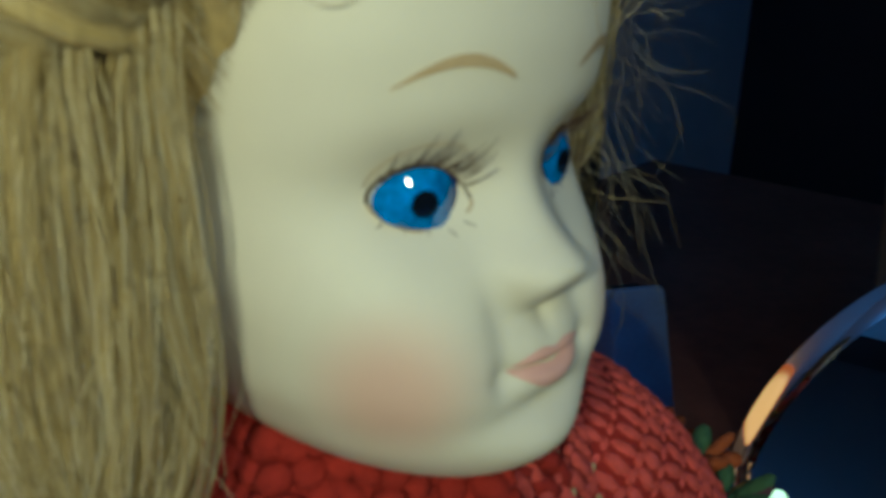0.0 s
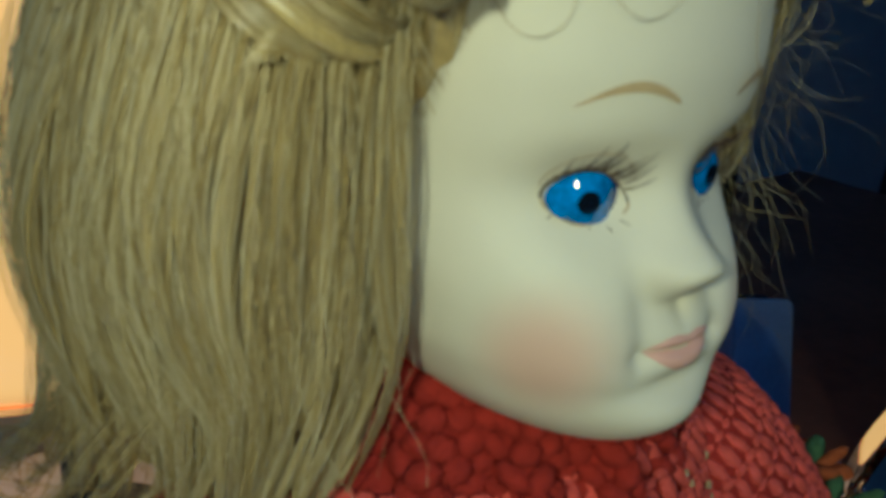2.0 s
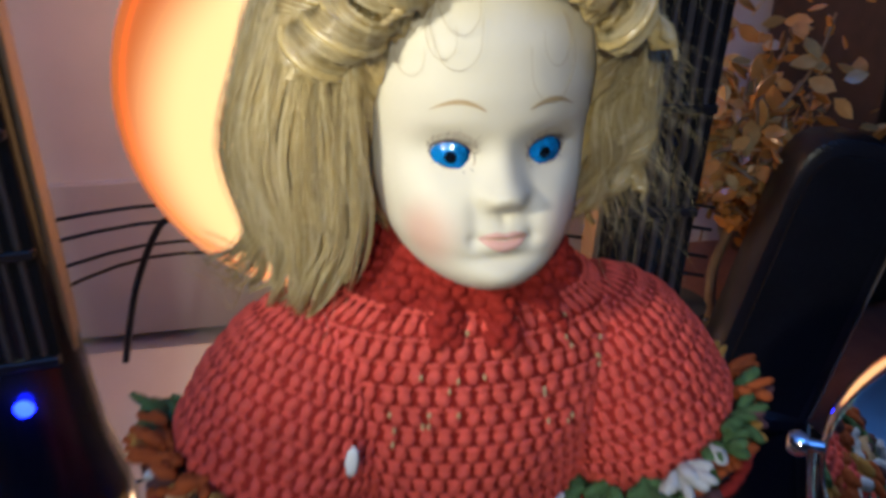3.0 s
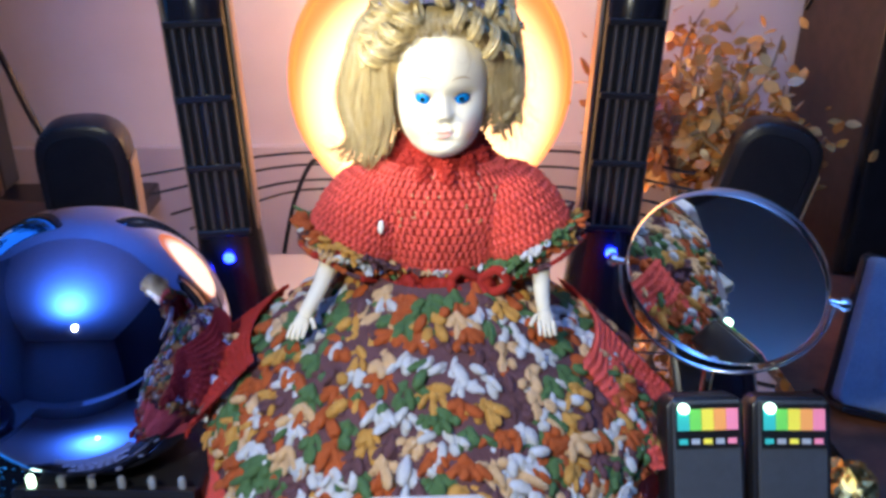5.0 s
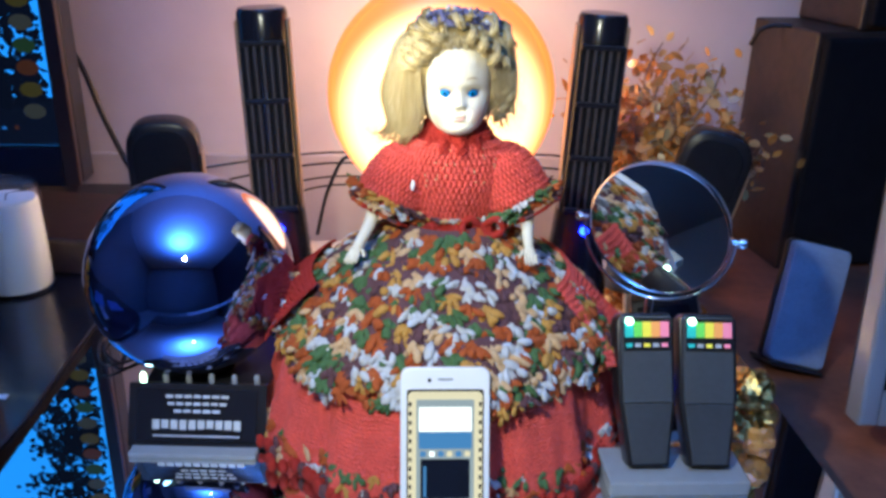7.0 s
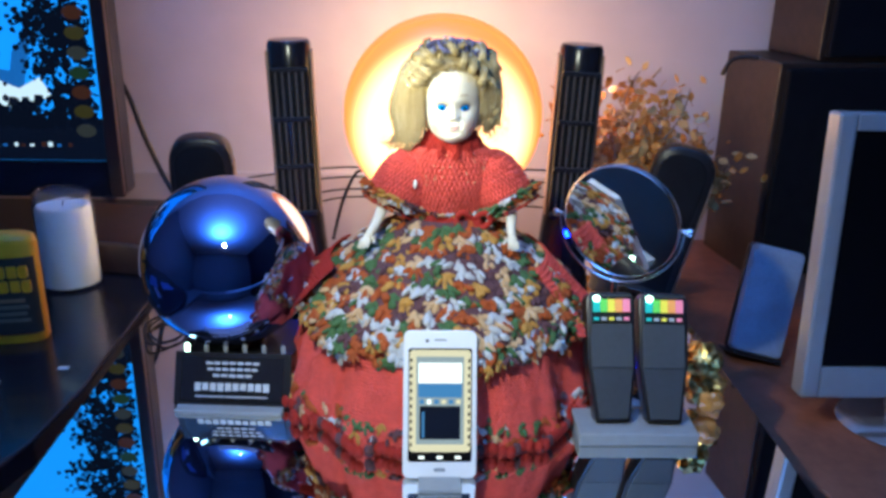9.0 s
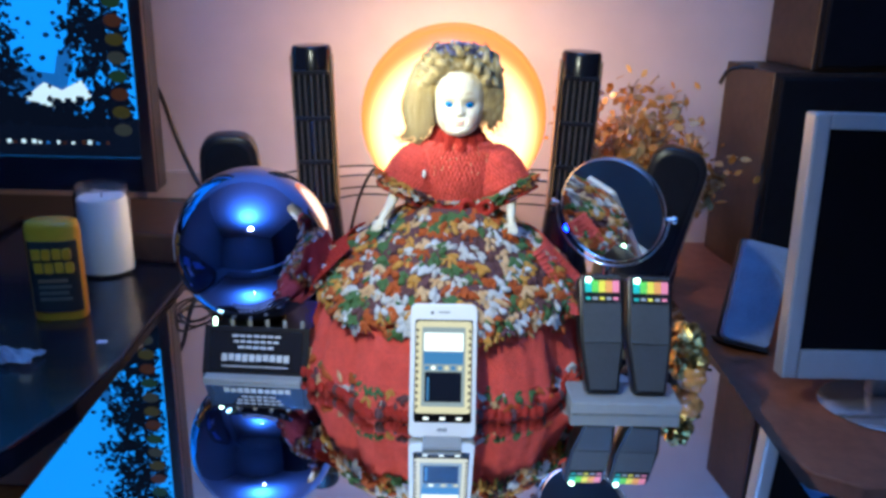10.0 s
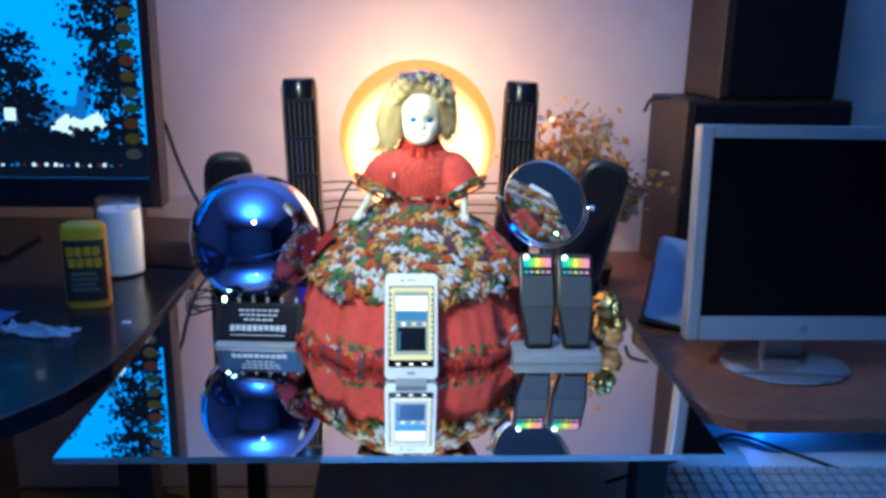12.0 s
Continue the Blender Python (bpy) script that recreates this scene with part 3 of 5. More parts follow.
crumpled("paper_sheet", "creased blue paper sheet lying on the black desk", "paper", ((-0.86, -0.02), (-0.62, 0.10)), 0.7485, PAPER, 3, 0.01)
crumpled("paper_sheet", "creased blue paper sheet lying on the black desk", "paper", ((-0.78, -0.22), (-0.60, -0.08)), 0.7485, PAPER, 8, 0.006)
film = crumpled("plastic_wrapper", "crumpled clear plastic wrapper lying on the black desk", "wrapper", ((-0.06, -0.02), (0.06, 0.02)), 0.0, FILM, 5, 0.014)
film.matrix_world = pose(-0.553, 0.01, 0.7485, 0, 0, -12)
tagged(part("wooden_stand", slab([(-0.62, 0.40), (-0.40, 0.36), (-0.40, 0.56), (-0.62, 0.60)], 0.7475, 0.80, 0.006), DARK_WOOD), "low dark wooden stand behind the candle", "stand")
tagged(part("small_chip", box(-0.441, -0.428, 0.055, 0.063, 0.7475, 0.7495, 0.0006, 1), FILM), "tiny pale scrap lying on the desk", "scrap")

# ---- cables ----
def cable(label, pts, r=0.0022):
    return tagged(part("cable", tube(pts, r, 7), BLACK, smooth=60), label, "cable", "cables")


cable("black cable hanging beside the television", [(-0.53, 0.58, 1.06), (-0.495, 0.57, 1.0), (-0.475, 0.57, 0.93), (-0.445, 0.56, 0.86), (-0.40, 0.52, 0.80), (-0.37, 0.47, 0.757)], 0.0045)
cable("loop of thin black cable lying on the table", [(-0.30, 0.30, 0.753), (-0.345, 0.22, 0.753), (-0.36, 0.16, 0.754), (-0.33, 0.12, 0.754), (-0.31, 0.15, 0.755), (-0.34, 0.20, 0.757), (-0.365, 0.17, 0.758), (-0.345, 0.11, 0.757), (-0.315, 0.13, 0.753)], 0.0018)
for k, z in enumerate((0.905, 0.885, 0.86, 0.842)):
    cable("thin black cable strung along behind the doll", [(-0.30 + 0.02 * k, 0.40, z - 0.01), (-0.12, 0.44 + 0.015 * k, z + 0.004), (0.05, 0.45 + 0.01 * k, z - 0.006), (0.2, 0.44, z + 0.003), (0.34, 0.40, z - 0.012)], 0.0016)
cable("bent black cable rising behind the table", [(-0.135, 0.40, 0.80), (-0.12, 0.40, 0.86), (-0.10, 0.40, 0.905), (-0.085, 0.40, 0.915), (-0.04, 0.41, 0.915)], 0.0026)
cable("black lead with a plug on the loudspeaker", [(0.555, 0.66, 1.035), (0.565, 0.655, 1.06), (0.585, 0.65, 1.068), (0.61, 0.64, 1.069)], 0.004)
cable("thin black cable lying across the white desk", [(0.30, -0.19, 0.603), (0.43, -0.125, 0.604), (0.53, -0.055, 0.604), (0.60, -0.11, 0.604), (0.66, -0.165, 0.604), (0.69, -0.185, 0.616)], 0.0028)


# ---- right: wooden desk, loudspeaker, monitor ----
def wood_desk():
    t = thing("wooden_desk", "red-brown wooden desk with a dark front edge", "desk", pose(0, 0, 0))
    part("worktop", slab([(0.405, 0.79), (0.405, 0.10), (0.47, -0.10), (0.52, -0.13), (1.5, -0.13), (1.5, 0.79)], 0.645, 0.67, 0.003), WOOD, t)
    for x, y in ((0.50, 0.7), (1.4, 0.7), (1.4, -0.05)):
        part("leg", box(x - 0.025, x + 0.025, y - 0.025, y + 0.025, 0, 0.6448, 0.003), WOOD, t)
    part("side_panel", box(0.42, 0.44, 0.15, 0.76, 0.0, 0.6448, 0.002), BLACK, t, "dark side panel")
    return t


wood_desk()
low = tagged(part("white_desk", box(-0.11, 1.45, -0.85, 0.02, 0.575, 0.60, 0.003), DESK_WHITE), "low white laminate desk in front of the tables", "desk")
for x in (-0.07, 1.40):
    part("leg", box(x - 0.025, x + 0.025, -0.82, -0.02, 0, 0.5748, 0.003), DESK_WHITE, low)


def keyboard():
    t = thing("keyboard", "dark grey computer keyboard lying on the white desk", "keyboard", pose(0.565, -0.255, 0.6025, 2, 0, -1))
    part("case", box(-0.22, 0.22, -0.075, 0.075, 0, 0.014, 0.003), BLACK, t)
    for r in range(6):
        x = -0.213
        while x < 0.205:
            w = 0.018 if r < 5 else random.choice((0.022, 0.026, 0.09))
            w = min(w, 0.213 - x)
            part("key", box(x + 0.001, x + w - 0.001, 0.069 - 0.022 * (r + 1) + 0.0015, 0.069 - 0.022 * r - 0.0015, 0.0142, 0.021, 0.0015, 1), KEY_PLASTIC, t)
            x += w + 0.0005
    return t


keyboard()


def loudspeaker(name, label, m, w, d, h):
    t = thing(name, label, "loudspeaker", m)
    part("cabinet", box(0, w, 0, d, 0, h, 0.004), OAK, t, "dark brown veneer")
    part("grille", box(0.008, w - 0.008, -0.016, -0.0002, 0.008, h - 0.008, 0.005), BLACK_MATT, t, "black cloth grille")
    return t


loudspeaker("loudspeaker", "large dark veneered loudspeaker with a black cloth grille", pose(0.625, 0.575, 0.67, 0, 0, 8), 0.40, 0.19, 0.398)
loudspeaker("upper_loudspeaker", "dark veneered loudspeaker standing on the larger one", pose(0.70, 0.60, 1.0685, 0, 0, 8), 0.28, 0.17, 0.33)


def panel_speaker():
    t = thing("panel_speaker", "slim blue-grey desktop speaker leaning back", "speaker", pose(0.4985, 0.228, 0.680, -20, 11, -8))
    bm = slab(rounded(0.075, 0.16, 0.008), -0.011, 0.011, 0.003)
    bm.transform(pose(0, 0, 0.087, 90, 0, 0))
    part("panel", bm, BLUEGREY, t, smooth=40)
    bm = slab(rounded(0.078, 0.165, 0.009), -0.026, -0.0112, 0.004)
    bm.transform(pose(0, 0, 0.087, 90, 0, 0))
    part("back", bm, BLACK, t, smooth=40)
    part("foot", box(-0.035, 0.035, -0.02, 0.06, -0.0, 0.0065, 0.002), BLACK, t)
    return t


panel_speaker()


def monitor():
    t = thing("monitor", "silver desktop monitor with a dark switched-off screen", "monitor", pose(0.467, 0.012, 0.67, 0, 0, 0))
    tilt = pose(0, 0, 0.066, -4.5, 0, 0)

    def bit(name, b, material, label="", bev=0.002):
        ob = part(name, box(*b, bev), material, t, label)
        ob.matrix_world = t.matrix_world @ tilt
        return ob

    W, H = 0.385, 0.346
    bit("frame_left", (0, 0.022, 0, 0.03, 0, H), SILVER, "silver frame", 0.004)
    bit("frame_right", (W - 0.022, W, 0, 0.03, 0, H), SILVER, "silver frame", 0.004)
    bit("frame_top", (0.0222, W - 0.0222, 0.001, 0.03, H - 0.02, H - 0.0005), SILVER, "silver frame")
    bit("frame_bottom", (0.0222, W - 0.0222, 0.001, 0.03, 0.0005, 0.04), SILVER, "silver frame")
    bit("screen", (0.0222, W - 0.0222, 0.006, 0.028, 0.0402, H - 0.0202), OFF_SCREEN, "dark screen", 0.0005)
    bit("back_shell", (0.012, W - 0.012, 0.0302, 0.06, 0.012, H - 0.012), DARK_GREY, "", 0.012)
    bit("maker_mark", (W / 2 - 0.006, W / 2 + 0.006, -0.0004, 0.0008, 0.014, 0.026), GREY, "", 0.0003)
    part("neck", box(W / 2 - 0.035, W / 2 + 0.035, 0.062, 0.082, 0.008, 0.2, 0.004), SILVER, t)
    bm = lathe([(0, 0.0005), (0.095, 0.0005), (0.098, 0.004), (0.09, 0.009), (0.03, 0.013), (0, 0.014)], 56)
    bm.transform(Matrix.LocRotScale((W / 2, 0.05, 0), None, (1.1, 0.85, 1)))
    part("base", bm, mat("base_metal", (0.55, 0.58, 0.62), 0.16, 0.8, grain=0.08), t, "oval silver base", smooth=40)
    return t


monitor()


# ---- wire tree with amber leaves ----
def leaf_mesh(material):
    bm = bmesh.new()
    outline = [(0, 0), (0.0045, 0.005), (0.005, 0.010), (0.003, 0.0145), (0, 0.018), (-0.003, 0.0145), (-0.005, 0.010), (-0.0045, 0.005)]
    f = bm.faces.new([bm.verts.new((x, y, 0.0022 * math.sin(y * 170) - abs(x) * 0.25)) for x, y in outline])
    bmesh.ops.poke(bm, faces=[f])
    bmesh.ops.solidify(bm, geom=bm.faces[:], thickness=0.0009)
    me = bpy.data.meshes.new("leaf")
    bm.to_mesh(me)
    bm.free()
    me.materials.append(material)
    return me


def amber_tree():
    t = thing("amber_tree", "small ornamental tree with glossy amber leaves on twisted twigs", "tree", pose(0.325, 0.43, 0.7505))
    rng = random.Random(11)
    part("pot", lathe([(0, 0), (0.03, 0), (0.034, 0.03), (0.036, 0.04), (0.03, 0.04), (0, 0.036)], 32), DARK_GREY, t, smooth=40)
    part("trunk", tube([(0, 0, 0.03), (0.006, 0, 0.09), (-0.004, 0.004, 0.14), (0.002, 0, 0.17)], 0.0065, 8, 0.6), TWIG, t, smooth=60)
    meshes = [leaf_mesh(AMBER), leaf_mesh(OLIVE), leaf_mesh(AMBER)]
    LEAF_VERTS = len(meshes[0].vertices)
    inner = [[], []]
    for k in range(15):
        a = 2.4 * k
        out = 0.042 + 0.072 * rng.random()
        top = 0.21 + 0.115 * rng.random()
        pts = [(0, 0, 0.12 + 0.003 * k), (out * 0.35 * math.cos(a), out * 0.25 * math.sin(a), 0.17 + 0.02 * rng.random()), (out * 0.8 * math.cos(a + 0.2), out * 0.5 * math.sin(a), top - 0.05), (out * math.cos(a), out * 0.6 * math.sin(a), top)]
        part("branch", tube(pts, 0.0026, 6, 0.4), TWIG, t, smooth=60)
        for j in range(46):
            u = 0.9 + 2.1 * rng.random()
            i = min(int(u), 2)
            p = Vector(pts[i]).lerp(Vector(pts[i + 1]), u - i) + Vector((rng.gauss(0, 0.017), rng.gauss(0, 0.014), rng.gauss(0, 0.014)))
            s = rng.uniform(0.7, 1.4)
            m = Matrix.Translation(p) @ Euler((rng.uniform(-1.6, 1.6), rng.uniform(-1.2, 1.2), rng.uniform(0, 6.28))).to_matrix().to_4x4() @ Matrix.Scale(s, 4)
            kind = rng.randrange(3)
            if j < 20:
                ob = new("leaf", meshes[kind])
                ob.parent = t
                ob.matrix_local = m
            else:
                inner[kind % 2].append(m)
    for k, mats in enumerate(inner):
        bm = bmesh.new()
        for m in mats:
            bm.from_mesh(meshes[k])
            bmesh.ops.transform(bm, matrix=m, verts=bm.verts[-LEAF_VERTS:])
        tagged(part("inner_leaves", bm, (AMBER, OLIVE)[k], t), kind="stuff")
    return t


amber = amber_tree()
copy_thing(amber, pose(0.438, 0.53, 0.6705, 0, 0, 130))
copy_thing(amber, pose(0.385, 0.58, 0.6705, 0, 0, 60))


# ---- gold ornament beside the meters ----
def ornament():
    t = thing("gold_ornament", "crumpled gold foil ornament beside the meters", "ornament", pose(0.322, -0.035, 0.7505))
    for k, (x, y, z, r, m) in enumerate(((0, 0, 0.062, 0.021, GOLD), (0.006, 0.004, 0.03, 0.024, GOLD), (0.008, -0.016, 0.017, 0.016, AMBER))):
        bm = bmesh.new()
        bmesh.ops.create_icosphere(bm, subdivisions=3, radius=r)
        for v in bm.verts:
            v.co *= 1 + 0.35 * noise.noise(v.co * 110 + Vector((k * 7, 0, 0)))
            v.co += Vector((x, y, z))
            v.co.z = max(v.co.z, 0.0)
        part("foil", bm, m, t)
    return t


ornament()

# ---- floor tiles ----
tile = bpy.data.meshes.new("tile")
bm = box(-0.1485, 0.1485, -0.1485, 0.1485, -0.006, 0.0, 0.001, 1)
bm.to_mesh(tile)
bm.free()
tile.materials.append(FLOOR)
for i in range(12):
    for j in range(11):
        ob = new("tile", tile)
        ob.parent = floor
        ob.location = (-1.74 + 0.3 * i, -2.45 + 0.3 * j, 0.0)

# ---- the doll ----
SKIN = mat("porcelain", (0.71, 0.64, 0.50), 0.55, grain=0.04, scale=90, bump=0.03, bump_scale=500, spec=0.3)
nt = SKIN.node_tree
shader = nt.nodes["Principled BSDF"]
tone = shader.inputs["Base Color"].links[0].from_socket
where = nt.nodes.new("ShaderNodeNewGeometry")
for blush in ((0.0175, 0.014, 1.0645), (0.0545, 0.014, 1.0645)):
    # rouge painted on each cheek
    dist = nt.nodes.new("ShaderNodeVectorMath")
    dist.operation = "DISTANCE"
    dist.inputs[1].default_value = blush
    fade = nt.nodes.new("ShaderNodeMapRange")
    fade.interpolation_type = "SMOOTHSTEP"
    fade.inputs["From Min"].default_value, fade.inputs["From Max"].default_value = 0.002, 0.0125
    fade.inputs["To Min"].default_value, fade.inputs["To Max"].default_value = 0.55, 0.0
    mix = nt.nodes.new("ShaderNodeMix")
    mix.data_type = "RGBA"
    mix.inputs["B"].default_value = (0.68, 0.30, 0.22, 1)
    nt.links.new(where.outputs["Position"], dist.inputs[0])
    nt.links.new(dist.outputs["Value"], fade.inputs["Value"])
    nt.links.new(fade.outputs["Result"], mix.inputs["Factor"])
    nt.links.new(tone, mix.inputs["A"])
    tone = mix.outputs["Result"]
nt.links.new(tone, shader.inputs["Base Color"])

DOLL_MATERIALS = [
    SKIN,
    mat("lip_paint", (0.70, 0.38, 0.31), 0.5, grain=0.06, scale=300),
    mat("brow_paint", (0.48, 0.34, 0.19), 0.5, grain=0.15, scale=500),
    mat("eye_white", (0.7, 0.72, 0.7), 0.08, coat=0.8),
    mat("eye_iris", (0.0, 0.165, 0.48), 0.07, grain=0.7, scale=900, coat=1.0),
    mat("eye_pupil", (0.004, 0.006, 0.012), 0.05, coat=1.0),
    mat("lash", (0.10, 0.055, 0.03), 0.6, grain=0.2),
    mat("blond_hair", (0.50, 0.365, 0.155), 0.27, grain=0.3, scale=700, bump=0.08, bump_scale=1500, spec=0.8),
    mat("pale_hair", (0.72, 0.60, 0.36), 0.24, grain=0.3, scale=240, spec=1.0),
    mat("wreath_wool", (0.16, 0.15, 0.27), 0.9, grain=0.4, scale=300, bump=0.5, bump_scale=1500),
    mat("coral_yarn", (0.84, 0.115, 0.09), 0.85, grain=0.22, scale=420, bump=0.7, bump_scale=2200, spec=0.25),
    mat("dark_red_yarn_and_hole_shade", (0.42, 0.03, 0.022), 0.85, grain=0.25, scale=420, bump=0.7, bump_scale=2200, spec=0.25),
    mat("white_yarn", (0.60, 0.61, 0.62), 0.9, grain=0.12, scale=420, bump=0.7, bump_scale=2200, spec=0.2),
    mat("green_yarn", (0.085, 0.17, 0.07), 0.9, grain=0.25, scale=420, bump=0.7, bump_scale=2200, spec=0.2),
    mat("rust_yarn", (0.46, 0.10, 0.03), 0.9, grain=0.22, scale=420, bump=0.7, bump_scale=2200, spec=0.2),
    mat("ochre_yarn", (0.58, 0.30, 0.075), 0.9, grain=0.2, scale=420, bump=0.7, bump_scale=2200, spec=0.2),
    mat("plum_yarn", (0.14, 0.065, 0.075), 0.9, grain=0.25, scale=420, bump=0.7, bump_scale=2200, spec=0.2),
    mat("peach_yarn", (0.68, 0.44, 0.24), 0.9, grain=0.15, scale=420, bump=0.7, bump_scale=2200, spec=0.2),
    mat("tag_cloth", (0.8, 0.8, 0.8), 0.7, grain=0.05),
    mat("green_bead", (0.03, 0.22, 0.07), 0.15, coat=0.6),
    mat("eye_ring", (0.0, 0.035, 0.15), 0.07, grain=0.4, scale=700, coat=1.0),
]
for m in DOLL_MATERIALS[7:9]:
    # hair is streaked along its fall
    nt = m.node_tree
    where = next(n for n in nt.nodes if n.type == "NEW_GEOMETRY")
    stretch = nt.nodes.new("ShaderNodeVectorMath")
    stretch.operation = "MULTIPLY"
    stretch.inputs[1].default_value = (1.0, 1.0, 0.07)
    for n in [n for n in nt.nodes if n.type == "TEX_NOISE"]:
        nt.links.new(stretch.outputs[0], n.inputs["Vector"])
    nt.links.new(where.outputs["Position"], stretch.inputs[0])
SK, LIP, BROW, EWHITE, IRIS, PUPIL, LASH, HAIR, PALE, WREATH, RED, DRED, Y_WHITE, Y_GREEN, Y_RUST, Y_OCHRE, Y_PLUM, Y_PEACH, TAG, BEAD, LIMBUS = range(21)
HX, HY, HZ = 0.036, 0.045, 1.096
rng = random.Random(21)
nprng = np.random.default_rng(5)


class Soup:
    """Gathers patches of faces, with a material each, for one mesh."""

    def __init__(self):
        self.v, self.f, self.m, self.n = [], [], [], 0

    def add(self, verts, faces, material):
        self.v.append(np.asarray(verts, float).reshape(-1, 3))
        self.f += [tuple(i + self.n for i in f) for f in faces]
        self.m += [material] * len(faces)
        self.n += len(self.v[-1])

    def grid(self, pts, material, wrap=False, keep=None):
        a, b = pts.shape[:2]
        faces = []
        for i in range(a - 1):
            for j in range(b if wrap else b - 1):
                k = (j + 1) % b
                if keep is None or keep[i, j]:
                    faces.append((i * b + j, i * b + k, (i + 1) * b + k, (i + 1) * b + j))
        self.add(pts.reshape(-1, 3), faces, material)

    def cord(self, pts, radius, material, sides=5, flat=1.0, taper=(1.0, 0.25), up=(0.2, -0.9, 0.3)):
        """A tapered, flattened cord along the points; its broad side faces up."""
        p = np.asarray(pts, float)
        d = np.gradient(p, axis=0)
        d /= np.linalg.norm(d, axis=1)[:, None] + 1e-12
        u = np.cross(d, np.asarray(up, float))
        u /= np.linalg.norm(u, axis=1)[:, None] + 1e-9
        w = np.cross(d, u)
        t = np.linspace(0, 1, len(p))
        r = radius * (taper[0] + (taper[1] - taper[0]) * t) * np.minimum(1, 0.35 + 6 * t)
        a = np.arange(sides) * 2 * np.pi / sides
        ring = p[:, None] + r[:, None, None] * (np.cos(a)[None, :, None] * u[:, None] + flat * np.sin(a)[None, :, None] * w[:, None])
        self.grid(ring, material, wrap=True)
        n = len(p)
        self.f += [tuple(self.n - n * sides + k for k in range(sides)), tuple(self.n - sides + k for k in range(sides))]
        self.m += [material] * 2

    def blob(self, c, ax, ay, az, material):
        """A small pillow with three half-axes."""
        self.add(np.asarray(c)[None] + BALL_V[:, 0:1] * ax + BALL_V[:, 1:2] * ay + BALL_V[:, 2:3] * az, BALL_F, material)


def ball_template(n=6, rings=3):
    v, f = [(0, 0, 1)], []
    for i in range(1, rings + 1):
        th = math.pi * i / (rings + 1)
        v += [(math.sin(th) * math.cos(2 * math.pi * k / n), math.sin(th) * math.sin(2 * math.pi * k / n), math.cos(th)) for k in range(n)]
    v.append((0, 0, -1))
    for k in range(n):
        f.append((0, 1 + k, 1 + (k + 1) % n))
        f.append((len(v) - 1, 1 + (rings - 1) * n + (k + 1) % n, 1 + (rings - 1) * n + k))
        for i in range(rings - 1):
            a, b = 1 + i * n, 1 + (i + 1) * n
            f.append((a + k, b + k, b + (k + 1) % n, a + (k + 1) % n))
    return np.array(v), f


BALL_V, BALL_F = ball_template()
S = Soup()

# head: widths and depths over the height from chin to crown
HH = np.array([-0.0515, -0.050, -0.047, -0.042, -0.034, -0.022, -0.010, 0.004, 0.016, 0.027, 0.035, 0.040, 0.0425])
WW = np.array([0.003, 0.0118, 0.0180, 0.0226, 0.0266, 0.0294, 0.0303, 0.0312, 0.0306, 0.0266, 0.0196, 0.0115, 0.002])
DF = np.array([0.022, 0.0305, 0.0352, 0.0378, 0.0372, 0.0352, 0.0338, 0.0365, 0.0360, 0.0312, 0.0232, 0.0138, 0.002])
DB = np.array([0.002, 0.004, 0.007, 0.012, 0.020, 0.030, 0.035, 0.038, 0.0375, 0.033, 0.024, 0.0135, 0.002])
fine_h = np.linspace(HH[0], HH[-1], 300)
kern = np.exp(-0.5 * (np.arange(-12, 13) / 5.0) ** 2)
kern /= kern.sum()


def soft(table):
    row = np.interp(fine_h, HH, table)
    return np.convolve(np.pad(row, 12, mode="edge"), kern, mode="valid")


WS, FS, BS = soft(WW), soft(DF), soft(DB)


def relief(x, h):
    """How far the features stand out from the plain front of the head."""
    g = lambda cx, ch, sx, sh, amp: amp * np.exp(-0.5 * (((x - cx) / sx) ** 2 + ((h - ch) / sh) ** 2))
    ridge = np.clip((0.000 - h) / 0.0195, 0, 1) ** 2.3 * np.clip((h + 0.0252) / 0.0048, 0, 1) ** 0.6
    out = 0.0044 * ridge * np.exp(-0.5 * (x / (0.0025 + 0.0014 * ridge)) ** 2)
    out += g(0, -0.0200, 0.0030, 0.0022, 0.0014)
    for s in (-1, 1):
        out += g(s * 0.0040, -0.0214, 0.0018, 0.0017, 0.0017)
        out += g(s * 0.0125, -0.0118, 0.0068, 0.0047, -0.0048)
        out += g(s * 0.0120, -0.0035, 0.0070, 0.0025, 0.0006)
        out += g(s * 0.0165, -0.0300, 0.0070, 0.0075, 0.0036)
        out += g(s * 0.0074, -0.0318, 0.0014, 0.0018, -0.0009)
        out += g(s * 0.0070, -0.0245, 0.0016, 0.0040, -0.0008)
    out += g(0, -0.0298, 0.0042, 0.0016, 0.0013) + g(0, -0.0338, 0.0038, 0.0016, 0.0012)
    out += g(0, -0.0318, 0.0050, 0.0005, -0.0009) + g(0, -0.0372, 0.0055, 0.0014, -0.0014)
    out += g(0, -0.0425, 0.0060, 0.0032, 0.0022) + g(0, -0.0265, 0.0010, 0.0016, -0.0006)
    return out


def head_point(a, h, lift=0.0):
    """A point of the head at the angle a from the front and height h."""
    w, f, b = np.interp(h, fine_h, WS), np.interp(h, fine_h, FS), np.interp(h, fine_h, BS)
    c = np.cos(a)
    d = np.where(c > 0, f, b)
    x = (w + lift) * np.sign(np.sin(a)) * np.abs(np.sin(a)) ** 0.95
    y = -(d + lift) * np.sign(c) * np.abs(c) ** 0.84
    y = y - relief(x, h) * np.clip(c * 2.2, 0, 1)
    return np.stack([HX + x, HY + y, HZ + h + 0 * a], -1)


